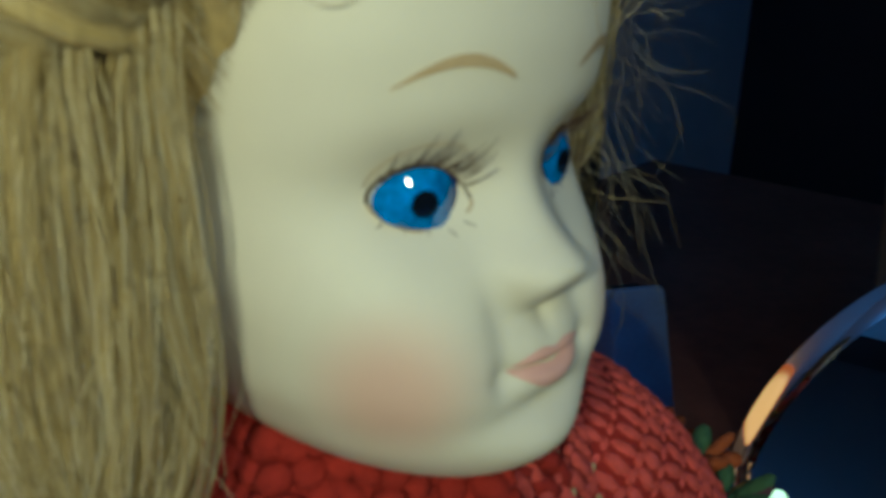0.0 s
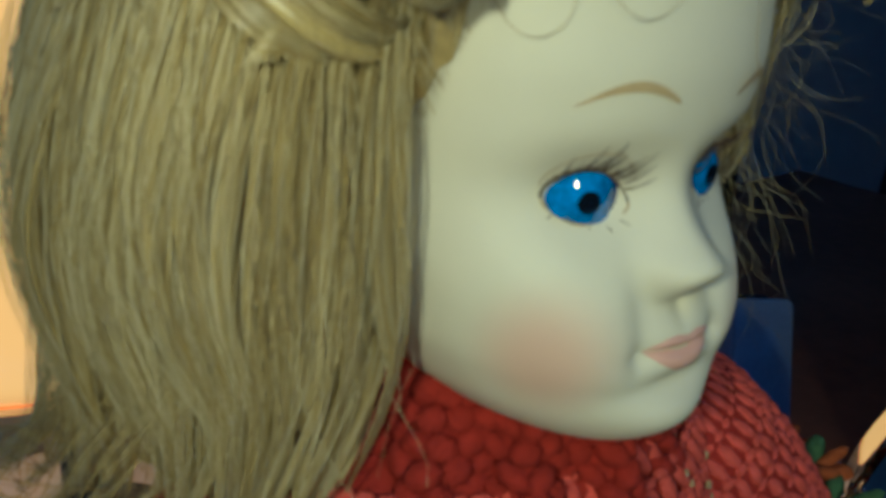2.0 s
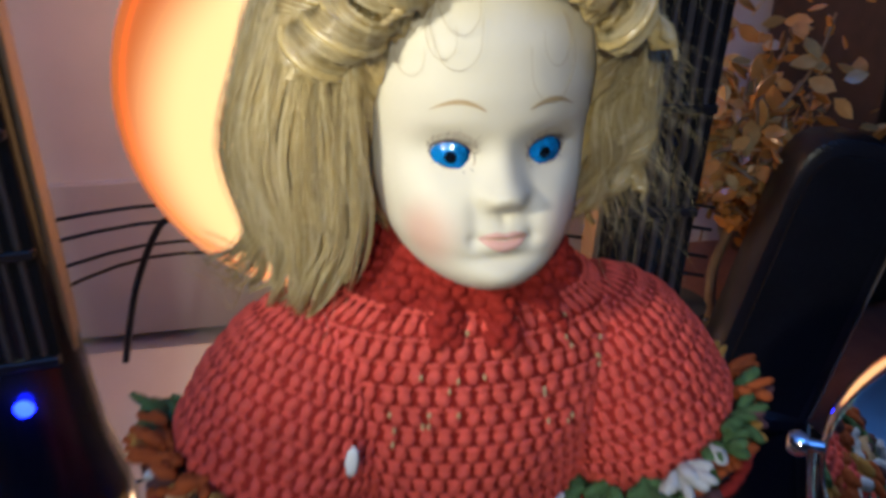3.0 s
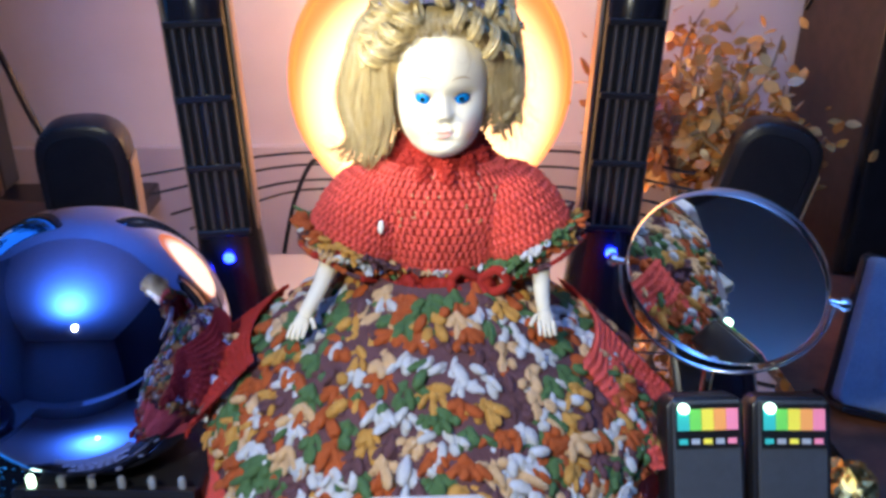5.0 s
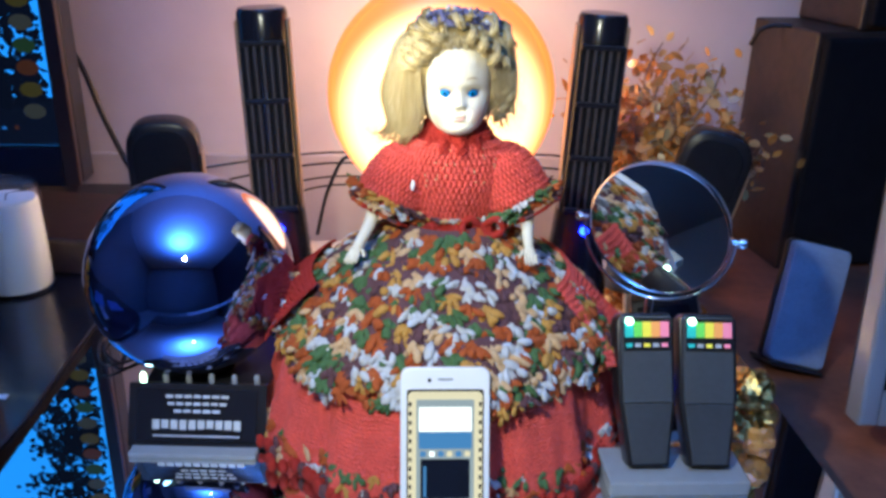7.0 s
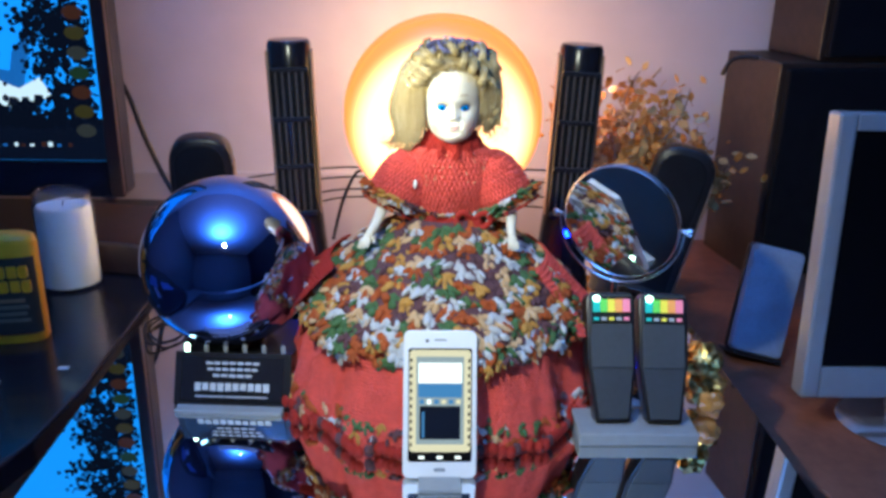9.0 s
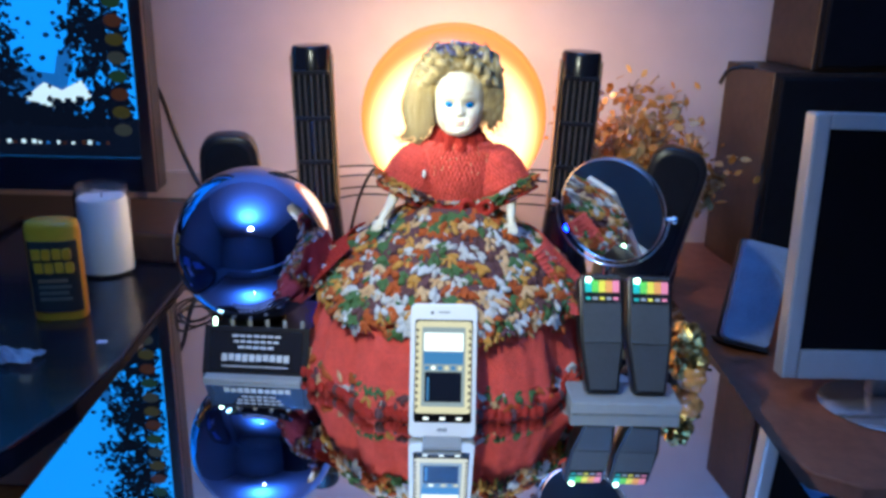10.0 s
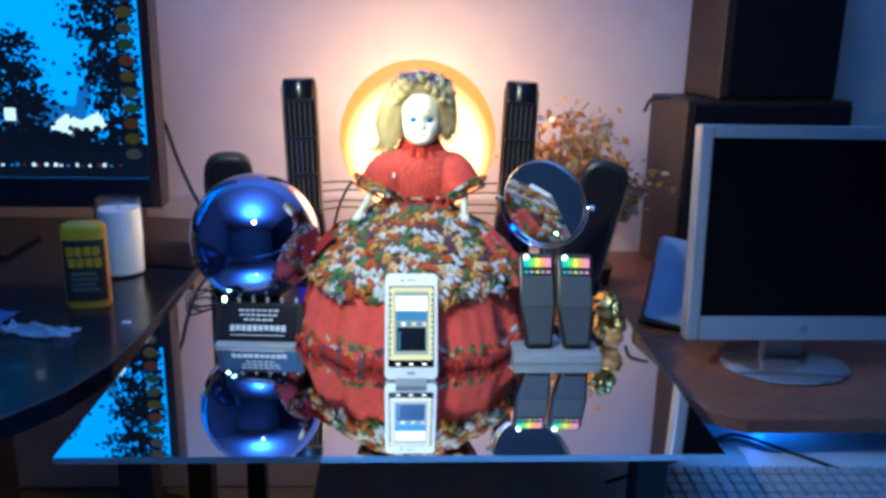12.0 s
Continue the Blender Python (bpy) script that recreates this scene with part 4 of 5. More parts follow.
def face_point(x, h, lift=0.0):
    w = np.interp(h, fine_h, WS)
    q = np.clip(x / w, -0.98, 0.98)
    p = head_point(np.arcsin(np.sign(q) * np.abs(q) ** (1 / 0.95)), h)
    p[..., 1] -= lift
    return p


angles = np.linspace(-np.pi, np.pi, 201)[:-1]
front = np.sign(angles) * np.abs(angles / np.pi) ** 1.45 * np.pi
heights = np.linspace(HH[0], HH[-1], 130)
A, H = np.meshgrid(front, heights)
S.grid(head_point(A, H), SK, wrap=True)
neck = [[(HX + r * math.sin(t), HY + 0.006 - r * math.cos(t), z) for t in np.linspace(0, 2 * np.pi, 33)[:-1]] for r, z in ((0.017, 1.02), (0.0155, 1.035), (0.0155, 1.05), (0.018, 1.062))]
S.grid(np.array(neck), SK, wrap=True)

# eyes, lashes, brows
for s in (-1, 1):
    ex, eh = 0.0004 + s * 0.0121, -0.0122

    def lid(t):
        up = math.sin(t)
        return np.array([0.0052 * math.cos(t), (0.0037 if up > 0 else 0.0031) * up * (1 - 0.12 * math.cos(t) ** 2) + s * 0.0006 * math.cos(t)])

    def on_eye(x, z, lift):
        q = min(1.0, (x / 0.0056) ** 2 + (z / 0.0044) ** 2)
        base = face_point(np.array(ex + x), np.array(eh + z))
        mid = face_point(np.array(ex), np.array(eh))
        mid = mid[1] + 0.22 * s * x
        dome = math.sqrt(max(0.0, 0.0074 ** 2 - x * x - z * z)) - 0.0050
        base[1] = base[1] * q ** 2 + (mid - dome + 0.0003) * (1 - q ** 2) - 0.0002 - lift
        return base

    ts = np.linspace(0, 2 * np.pi, 41)[:-1]
    S.grid(np.array([[on_eye(*(lid(t) * r), 0.0) for t in ts] for r in np.linspace(0.02, 1, 8)]), EWHITE, wrap=True)
    for radius, lift, material in ((0.0050, 0.00016, LIMBUS), (0.0043, 0.00030, IRIS), (0.0015, 0.00046, PUPIL)):
        rows = []
        for r in np.linspace(0.03, 1, 6):
            row = []
            for t in ts:
                p = np.array([math.cos(t) + 0.04 * s, math.sin(t)]) * radius * r + np.array([-0.0007 if material != LIMBUS else -0.0003, 0.0])
                edge = np.linalg.norm(lid(math.atan2(p[1] / 0.0038, p[0] / 0.0053))) * 0.97
                n = np.linalg.norm(p)
                row.append(on_eye(*(p * min(1, edge / max(n, 1e-9))), lift))
            rows.append(row)
        S.grid(np.array(rows), material, wrap=True)
    rim = [on_eye(*(lid(t) * 1.03), 0.0001) for t in np.linspace(-0.1, np.pi + 0.1, 24)]
    S.cord(rim, 0.00030, LASH, 5, taper=(0.8, 0.8))
    S.cord([on_eye(*(lid(t) * 1.04), 0.0) for t in np.linspace(np.pi, 2 * np.pi, 24)], 0.00022, BROW, 4, taper=(1, 1))
    for k in range(24):
        t = 0.12 * np.pi + 0.76 * np.pi * k / 23 + rng.gauss(0, 0.03)
        p0 = on_eye(*(lid(t) * 1.02), 0.0003)
        out = np.array([math.cos(t) * 0.5 + rng.gauss(0, 0.13), -0.95, 0.42 + rng.gauss(0, 0.12)])
        L = rng.uniform(0.0026, 0.0050)
        S.cord([p0 + out * L * q + np.array([0, 0, 0.9]) * L * q * q * 0.42 for q in np.linspace(0, 1, 5)], 0.00013, LASH, 4, taper=(1, 0.2))
    for k in range(5):
        t = np.pi * (1.25 + 0.5 * k / 4)
        p0, p1 = lid(t) * 1.06, lid(t) * rng.uniform(1.15, 1.4)
        S.cord([face_point(np.array(ex + a), np.array(eh + b), 0.00025) for a, b in (p0, (p0 + p1) / 2, p1)], 0.00012, LASH, 4, taper=(1, 0.3))
    q = np.linspace(0, 1, 22)
    bx, bh = s * (0.0055 + 0.0125 * q), -0.0005 + 0.0033 * np.sin(np.pi * (0.12 + 0.8 * q))
    wid = 0.00055 * np.sin(np.pi * np.clip(q * 0.9 + 0.1, 0, 1)) + 0.00008
    S.grid(np.array([[face_point(x, h + o * w_, 0.00022) for o in (-1, 0, 1)] for x, h, w_ in zip(bx, bh, wid)]), BROW)
    # fold above the eye, in the same paint as the brow
    S.cord([face_point(np.array(ex + 0.0058 * math.cos(t)), np.array(eh + 0.0012 + 0.0052 * math.sin(t)), 0.0001) for t in np.linspace(0.15, np.pi - 0.15, 18)], 0.00012, BROW, 4, taper=(0.6, 0.6))

# lips
for half in (0, 1):
    rows = []
    for q in np.linspace(-1, 1, 27):
        x = 0.0068 * q
        mid = -0.0318 - 0.0002 * math.cos(q * 5) + 0.0005 * q * q
        top = mid + 0.0026 * (1 - abs(q) ** 1.7) * (1 - 0.22 * math.exp(-(q / 0.18) ** 2))
        low = mid - 0.0030 * (1 - abs(q) ** 2.0)
        a, b = (mid + 0.00012, top) if half == 0 else (low, mid - 0.00012)
        rows.append([face_point(np.array(x), np.array(a + (b - a) * r), 0.00012 + 0.0003 * math.sin(math.pi * r) * (1 - q * q)) for r in np.linspace(0, 1, 7)])
    S.grid(np.array(rows), LIP)

# hair: a close cap, then locks, curls and loose strands
A, U = np.meshgrid(np.linspace(-np.pi, np.pi, 361)[:-1], np.linspace(0, 1, 60))
line = np.interp(np.abs(A), [0, 0.55, 0.95, 1.25, 1.5, 3.2], [0.029, 0.027, 0.014, -0.008, -0.040, -0.046])
line = line + 0.0016 * np.sin(A * 31) + 0.001 * np.sin(A * 57 + 1)
H = line + (0.0425 - line) * U
lift = 0.0004 + 0.0034 * np.clip(U * 9, 0, 1) + 0.007 * np.clip((U - 0.08) * 2.2, 0, 1)
cap = head_point(A, H, lift)
cap += (0.0006 * np.sin(A * 120 + 2 * np.sin(A * 9)) * np.clip(U * 6, 0, 1))[..., None] * np.stack([np.sin(A), -np.cos(A), 0.3 + 0 * A], -1)
S.grid(cap, HAIR, wrap=True)


def path(points, n=16, wob=0.0, seed=0):
    """A smooth line through the points, with a slight waver."""
    p = np.array(points, float)
    t = np.linspace(0, len(p) - 1, n)
    out = []
    for u in t:
        i = min(int(u), len(p) - 2)
        f = u - i
        a, b, c, d = p[max(i - 1, 0)], p[i], p[i + 1], p[min(i + 2, len(p) - 1)]
        out.append(0.5 * (2 * b + (c - a) * f + (2 * a - 5 * b + 4 * c - d) * f * f + (3 * b - a - 3 * c + d) * f ** 3))
    out = np.array(out)
    if wob:
        ph = np.array([seed * 1.7, seed * 2.3, seed * 0.9])
        out += wob * np.sin(np.linspace(0, 9, n)[:, None] + ph) * np.linspace(0.2, 1, n)[:, None]
    return out


def lock(points, width, strands=9, flat=0.45, spread=1.0, seed=0):
    """A flattened lock with finer strands lying over it."""
    c = path(points, 20, width * 0.95, seed)
    S.cord(c, width * 2.3, HAIR, 10, flat * 0.5, (1.0, 0.12), up=(-0.75 if points[2][0] < HX else 0.75, -0.65, 0.1))
    for k in range(int(strands * 3.2)):
        off = nprng.normal(0, width * 0.9 * spread, 3)
        q = c + off * np.linspace(0.5, 1.25, len(c))[:, None] + width * 0.16 * np.sin(np.linspace(0, rng.uniform(4, 9), len(c)) + rng.uniform(0, 6))[:, None]
        S.cord(q, rng.uniform(0.00006, 0.00017), PALE if rng.random() < 0.4 else HAIR, 3, taper=(1.0, 0.3))


def h(dx, dy, dz):
    return (HX + dx, HY + dy, HZ + dz)


RIGHT_FALL = np.array([
    [(-0.012, -0.022, 0.0440), (-0.016, 0.004, 0.0510), (-0.012, 0.034, 0.0480)],
    [(-0.0280, -0.0220, 0.0270), (-0.0450, -0.0010, 0.0310), (-0.0420, 0.040, 0.0300)],
    [(-0.0315, -0.0180, 0.0050), (-0.0550, 0.0000, 0.0050), (-0.0530, 0.044, 0.0050)],
    [(-0.0312, -0.0165, -0.0180), (-0.0600, 0.0030, -0.0200), (-0.0570, 0.046, -0.0200)],
    [(-0.0325, -0.0145, -0.0400), (-0.0565, 0.0040, -0.0430), (-0.0570, 0.044, -0.0450)],
    [(-0.0390, -0.0130, -0.0560), (-0.0560, 0.0050, -0.0590), (-0.0620, 0.042, -0.0610)],
    [(-0.0460, -0.0105, -0.0650), (-0.0620, 0.0080, -0.0670), (-0.0780, 0.040, -0.0660)],
])
LEFT_FALL = np.array([
    [(0.012, -0.022, 0.0440), (0.016, 0.004, 0.0510), (0.012, 0.030, 0.0480)],
    [(0.0270, -0.0220, 0.0270), (0.0410, -0.0030, 0.0310), (0.0370, 0.032, 0.0300)],
    [(0.0315, -0.0165, 0.0050), (0.0480, -0.0010, 0.0050), (0.0440, 0.034, 0.0050)],
    [(0.0320, -0.0140, -0.0140), (0.0490, 0.0010, -0.0160), (0.0450, 0.034, -0.0180)],
    [(0.0335, -0.0060, -0.0300), (0.0460, 0.0030, -0.0320), (0.0430, 0.032, -0.0340)],
    [(0.0310, -0.0030, -0.0420), (0.0390, 0.0060, -0.0460), (0.0400, 0.030, -0.0480)],
])


def fall(keys, clumps, strands, seed, sweep):
    """A mass of hair that falls from the crown: a soft sheet, broad smooth locks on it, and many fine strands drawn together in them."""
    r = random.Random(seed)
    n = 26
    lines = [path(keys[:, j] + np.array((HX, HY, HZ)), n) for j in range(3)]
    t = np.linspace(0, 1, n)

    def along(u, lift):
        u = np.clip(u, -0.03, 1.05)[:, None]
        q = 2 * (u - 0.5) * (u - 1) * lines[0] - 4 * u * (u - 1) * lines[1] + 2 * u * (u - 0.5) * lines[2]
        out = q - np.array((HX, HY + 0.012, HZ)) * np.array((1, 1, 0)) - np.array((0, 0, 1)) * q
        out[:, 2] = 0.2 * np.linalg.norm(out, axis=1)
        out /= np.linalg.norm(out, axis=1)[:, None]
        return q + out * lift[:, None], out

    S.grid(np.array([along(np.full(n, u), -0.0012 + 0.0007 * np.sin(u * 40 + 3 * t))[0][: int(n * (sweep - 0.12))] for u in np.linspace(0.0, 1, 70)]), HAIR)
    shape = []
    for c in range(clumps):
        shape.append((((c + 0.5) / clumps) ** 1.15 + r.gauss(0, 0.012), r.uniform(0.016, 0.055), r.uniform(5, 9), r.uniform(0, 6.28), r.uniform(-0.0008, 0.0034), r.uniform(sweep - 0.20, sweep + 0.08) if r.random() < 0.74 else 1.0))
    curly = [(r.uniform(0.0014, 0.0052), r.uniform(7, 13), r.uniform(0, 6.28)) for c in range(clumps)]
    for c, (u0, amp, freq, ph, up, reach) in enumerate(shape):
        u = u0 + amp * np.sin(freq * t + ph) * t
        big, fast, turn = curly[c]
        u = u + big * 9 * np.cos(fast * t + turn) * t ** 1.5
        q, out = along(u, up * np.sin(np.pi * np.clip(t * 1.1, 0, 1)) - 0.0002 + big * np.sin(fast * t + turn) * t)
        m = max(6, int(n * min(reach, 1.0)))
        S.cord(q[:m], r.uniform(0.0010, 0.0022), HAIR, 8, 0.4, (1.0, 0.12), up=tuple(out[n // 2]))
    for k in range(strands):
        c = r.randrange(clumps)
        (u0, amp, freq, ph, up, reach), (big, fast, turn) = shape[c], curly[c]
        off = r.gauss(0, 0.55 / clumps) * (1.15 - 0.6 * t)
        stray = 1 if r.random() < 0.12 else 0
        u = u0 + off + amp * np.sin(freq * t + ph) * t + stray * 0.03 * np.sin(r.uniform(3, 7) * t + r.uniform(0, 6))
        u = u + big * 9 * np.cos(fast * t + turn) * t ** 1.5
        lift = up * np.sin(np.pi * np.clip(t * 1.1, 0, 1)) + big * np.sin(fast * t + turn) * t + 0.0009 * math.exp(-(r.gauss(0, 1)) ** 2) + abs(r.gauss(0, 0.00035)) + stray * 0.0022 * np.sin(np.pi * t) + 0.00025 * np.sin(t * r.uniform(8, 16) + r.uniform(0, 6))
        q, out = along(u, lift)
        m = max(6, int(n * min(1.0, reach + r.uniform(-0.10, 0.03))))
        a = r.randrange(0, 5)
        S.cord(q[a:m], r.uniform(0.00005, 0.00013), PALE if r.random() < 0.42 else HAIR, 3, taper=(1.0, 0.3))


fall(RIGHT_FALL, 60, 3800, 5, 0.93)
fall(LEFT_FALL, 36, 1700, 9, 0.92)
for k in range(520):
    # strands combed back over the cap from the hairline
    a = rng.uniform(-1.75, 1.75)
    t = np.linspace(0, 1, 12)
    aa = a + rng.gauss(0, 0.10) * t + 0.05 * np.sin(t * rng.uniform(3, 8) + rng.uniform(0, 6))
    low = np.interp(abs(a), [0, 0.55, 0.95, 1.25, 1.5, 3.2], [0.029, 0.027, 0.014, -0.008, -0.040, -0.046]) - rng.uniform(0, 0.0025)
    hh = low + (0.040 - low) * t * rng.uniform(0.5, 0.95)
    lift = 0.0006 + 0.0040 * np.clip(t * 8, 0, 1) + 0.007 * np.clip((t - 0.08) * 2.0, 0, 1) + rng.uniform(0, 0.0012)
    S.cord(head_point(aa, hh, lift), rng.uniform(0.00007, 0.00018), PALE if rng.random() < 0.35 else HAIR, 3, taper=(0.7, 0.7))
for k in range(26):
    # loose ringlets that stand away at the doll's right shoulder
    y, e = rng.uniform(0.0, 0.03), rng.uniform(0, 1)
    base = np.array(h(-0.052 - 0.004 * e, y, -0.036 - 0.014 * e))
    t = np.linspace(0, 1, 22)
    q = base + np.stack([-0.034 * t - 0.006 * np.sin(t * 6), 0.008 * t, -0.034 * np.sin(t * 2.0) + 0.012 * t ** 2], -1) * rng.uniform(0.6, 1.05) + 0.0026 * np.stack([np.sin(t * 9 + e * 6), np.cos(t * 8 + e * 6), np.sin(t * 7 + e * 3)], -1) * t[:, None]
    S.cord(q, rng.uniform(0.00008, 0.0002), HAIR, 4, taper=(1, 0.5))
for k in range(30):
    # back of the head
    a = np.pi * (0.56 + 0.88 * k / 29)
    lock([h(0.01 * math.sin(a), 0.02 - 0.01 * math.cos(a), 0.050), h(0.037 * math.sin(a), -0.040 * math.cos(a), 0.030), h(0.046 * math.sin(a), -0.047 * math.cos(a), -0.01), h(0.046 * math.sin(a), -0.044 * math.cos(a), -0.05)], 0.0046, 6, 0.5, seed=k + 150)


def curl(a, b, turns, radius, width, seed):
    """A rolled curl: a lock wound round the line from a to b."""
    a, b = np.array(a), np.array(b)
    t = np.linspace(0, 1, int(14 * turns) + 4)
    d = (b - a) / np.linalg.norm(b - a)
    u = np.cross(d, (0.1, -1, 0.2))
    u /= np.linalg.norm(u)
    v = np.cross(d, u)
    ph = 2 * np.pi * turns * t + seed
    r = radius * (0.75 + 0.35 * np.sin(np.pi * t))
    c = a + (b - a) * t[:, None] + r[:, None] * (np.cos(ph)[:, None] * u + np.sin(ph)[:, None] * v)
    S.cord(c, width * 0.92, HAIR, 12, 0.40, (1, 0.8), up=d)
    for k in range(260):
        off = rng.uniform(-1, 1) * width * 0.95
        rr = r + width * (0.46 - 0.26 * (off / width) ** 2 + rng.uniform(-0.03, 0.14)) + rng.uniform(0, 0.0003) * np.sin(ph * rng.uniform(0.5, 2) + k)
        q = a + (b - a) * t[:, None] + d * off + rr[:, None] * (np.cos(ph)[:, None] * u + np.sin(ph)[:, None] * v)
        S.cord(q, rng.uniform(0.00005, 0.00013), PALE if rng.random() < 0.45 else HAIR, 3, taper=(1, 0.5))


for a, b, turns, rad, wide, ph in (
    (h(-0.012, -0.029, 0.040), h(-0.025, -0.029, 0.024), 1.6, 0.0046, 0.0046, 0.4),
    (h(-0.020, -0.029, 0.031), h(-0.038, -0.019, 0.010), 2.1, 0.0056, 0.0050, 2.0),
    (h(-0.026, -0.024, 0.022), h(-0.042, -0.005, 0.005), 2.0, 0.0062, 0.0052, 3.3),
    (h(-0.027, -0.012, 0.036), h(-0.042, -0.011, 0.009), 2.1, 0.0056, 0.0050, 4.0),
    (h(-0.015, -0.018, 0.047), h(-0.036, -0.004, 0.030), 1.7, 0.0054, 0.0056, 1.0),
    (h(-0.020, 0.002, 0.048), h(-0.038, 0.008, 0.026), 1.7, 0.0052, 0.0056, 5.2),
    (h(0.006, -0.034, 0.039), h(0.019, -0.034, 0.027), 1.6, 0.0046, 0.0044, 3.1),
    (h(0.016, -0.032, 0.031), h(0.033, -0.025, 0.011), 1.9, 0.0052, 0.0048, 5.0),
    (h(0.016, -0.016, 0.046), h(0.038, -0.006, 0.026), 1.7, 0.0052, 0.0054, 0.9),
    (h(0.022, 0.000, 0.047), h(0.040, 0.008, 0.020), 1.7, 0.0052, 0.0054, 2.9),
    (h(-0.006, -0.026, 0.046), h(0.008, -0.026, 0.046), 1.3, 0.0040, 0.0044, 2.2),
    (h(0.038, -0.006, 0.010), h(0.042, -0.003, -0.032), 2.6, 0.0042, 0.0034, 0.3),
    (h(0.041, 0.004, 0.012), h(0.041, 0.004, -0.038), 2.9, 0.0044, 0.0034, 1.9),
    (h(0.036, -0.010, 0.004), h(0.036, -0.006, -0.028), 2.2, 0.0036, 0.0030, 4.1),
    (h(0.028, 0.004, 0.045), h(0.041, 0.004, 0.022), 1.6, 0.0052, 0.0048, 5.5),
):
    spread = np.array((1.16, 1.06, 1.08))
    centre = np.array((HX, HY, HZ))
    curl(centre + (np.array(a) - centre) * spread, centre + (np.array(b) - centre) * spread, turns, rad * 1.05, wide, ph)
for k in range(6):
    # loose loops on the temple and brow
    s = -1 if k < 4 else 1
    x, z = s * rng.uniform(0.010, 0.025), rng.uniform(0.008, 0.024)
    big = rng.uniform(0.55, 1.15)
    loop = [(x + s * 0.002, z + 0.012), (x + s * 0.005, z + 0.004), (x + s * 0.003, z - 0.004), (x - s * 0.001, z - 0.006), (x - s * 0.005, z - 0.002), (x - s * 0.006, z + 0.006)]
    S.cord(path([face_point(np.array(px), np.array(pz), 0.0012 + 0.002 * (pz - z > 0.01)) for px, pz in ((x + (lx - x) * big, z + (lz - z) * big) for lx, lz in loop)], 22), 0.00009, HAIR, 4, taper=(1, 0.4))
for k in range(1150):
    # frizz
    right = k < 850
    s = 1 if right else -1
    base = np.array(h(s * rng.uniform(0.026, 0.036), rng.uniform(-0.012, 0.035), rng.uniform(-0.02, 0.034)))
    out = np.array([s * rng.uniform(0.006, 0.036 if right else 0.016), rng.gauss(0, 0.009), rng.gauss(-0.016, 0.015)])
    t = np.linspace(0, 1, 15)
    wave = rng.uniform(0.0018, 0.0062)
    ph = rng.uniform(0, 6)
    q = base + out * t[:, None] + wave * np.stack([np.sin(t * rng.uniform(5, 13) + ph), np.cos(t * rng.uniform(5, 13) + ph), np.sin(t * 7 + ph * 2)], -1) * t[:, None] + np.array([0, 0, -0.012]) * (t ** 2)[:, None]
    S.cord(q, rng.uniform(0.00003, 0.00008), PALE if rng.random() < 0.6 else HAIR, 3, taper=(1, 0.5))
for k in range(420):
    # fuzzy lavender wreath on the crown
    a = rng.uniform(-2.0, 2.0)
    r = rng.uniform(0.020, 0.041)
    z = 0.040 + 0.016 * rng.random() * (1 - ((r - 0.030) / 0.014) ** 2) - 0.010 * math.sin(a) ** 2 * (r / 0.04) + 0.004
    q = rng.uniform(0.0016, 0.0034)
    c = np.array(h(r * math.sin(a), -r * 0.8 * math.cos(a) + 0.008, z))
    m = np.array(Euler((rng.uniform(0, 6), rng.uniform(0, 6), 0)).to_matrix())
    S.blob(c, m[0] * q, m[1] * q * 0.8, m[2] * q * 0.6, WREATH if rng.random() < 0.86 else Y_WHITE)

# dress
BX, BY = 0.036, 0.049
TZ = np.array([0.950, 0.958, 0.970, 0.985, 1.000, 1.015, 1.027, 1.035, 1.040])
TX = np.array([0.046, 0.043, 0.045, 0.050, 0.0535, 0.0545, 0.051, 0.040, 0.026])
TY = np.array([0.036, 0.034, 0.036, 0.039, 0.0405, 0.038, 0.034, 0.029, 0.025])


def torso(t, z, lift=0.0):
    rx, ry = np.interp(z, TZ, TX) + lift, np.interp(z, TZ, TY) + lift
    return np.stack([BX + rx * np.sin(t), BY - ry * np.cos(t), z + 0 * t], -1)


T, Z = np.meshgrid(np.linspace(-np.pi, np.pi, 61)[:-1], np.linspace(0.95, 1.04, 26))
# inset sheet in darker red: painted shade for the holes between bodice stitches
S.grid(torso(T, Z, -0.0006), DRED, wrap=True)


def stitches(surface, t0, t1, rows, columns, size, material, proud=0.36):
    """Rows of small crochet stitches over a surface of two parameters, r running from 0 to 1."""
    for i, r in enumerate(rows):
        for j in range(columns):
            t = t0 + (t1 - t0) * (j + 0.5 * (i % 2) + rng.uniform(-0.12, 0.12)) / columns
            e = 0.01
            p, pu, pv = surface(t, r), surface(t + e, r), surface(t, r + e)
            du, dv = pu - p, pv - p
            lu, lv = np.linalg.norm(du), np.linalg.norm(dv)
            if lu < 1e-7 or lv < 1e-7:
                continue
            du, dv = du / lu, dv / lv
            n = np.cross(du, dv)
            n /= np.linalg.norm(n) + 1e-12
            k = rng.uniform(0.85, 1.15)
            lean = 0.35 * (1 if j % 2 else -1)
            S.blob(p, (du * 0.50 + dv * lean * 0.5) * size * k, (dv * 0.40 - du * lean * 0.2) * size * k, n * size * proud * k, material)


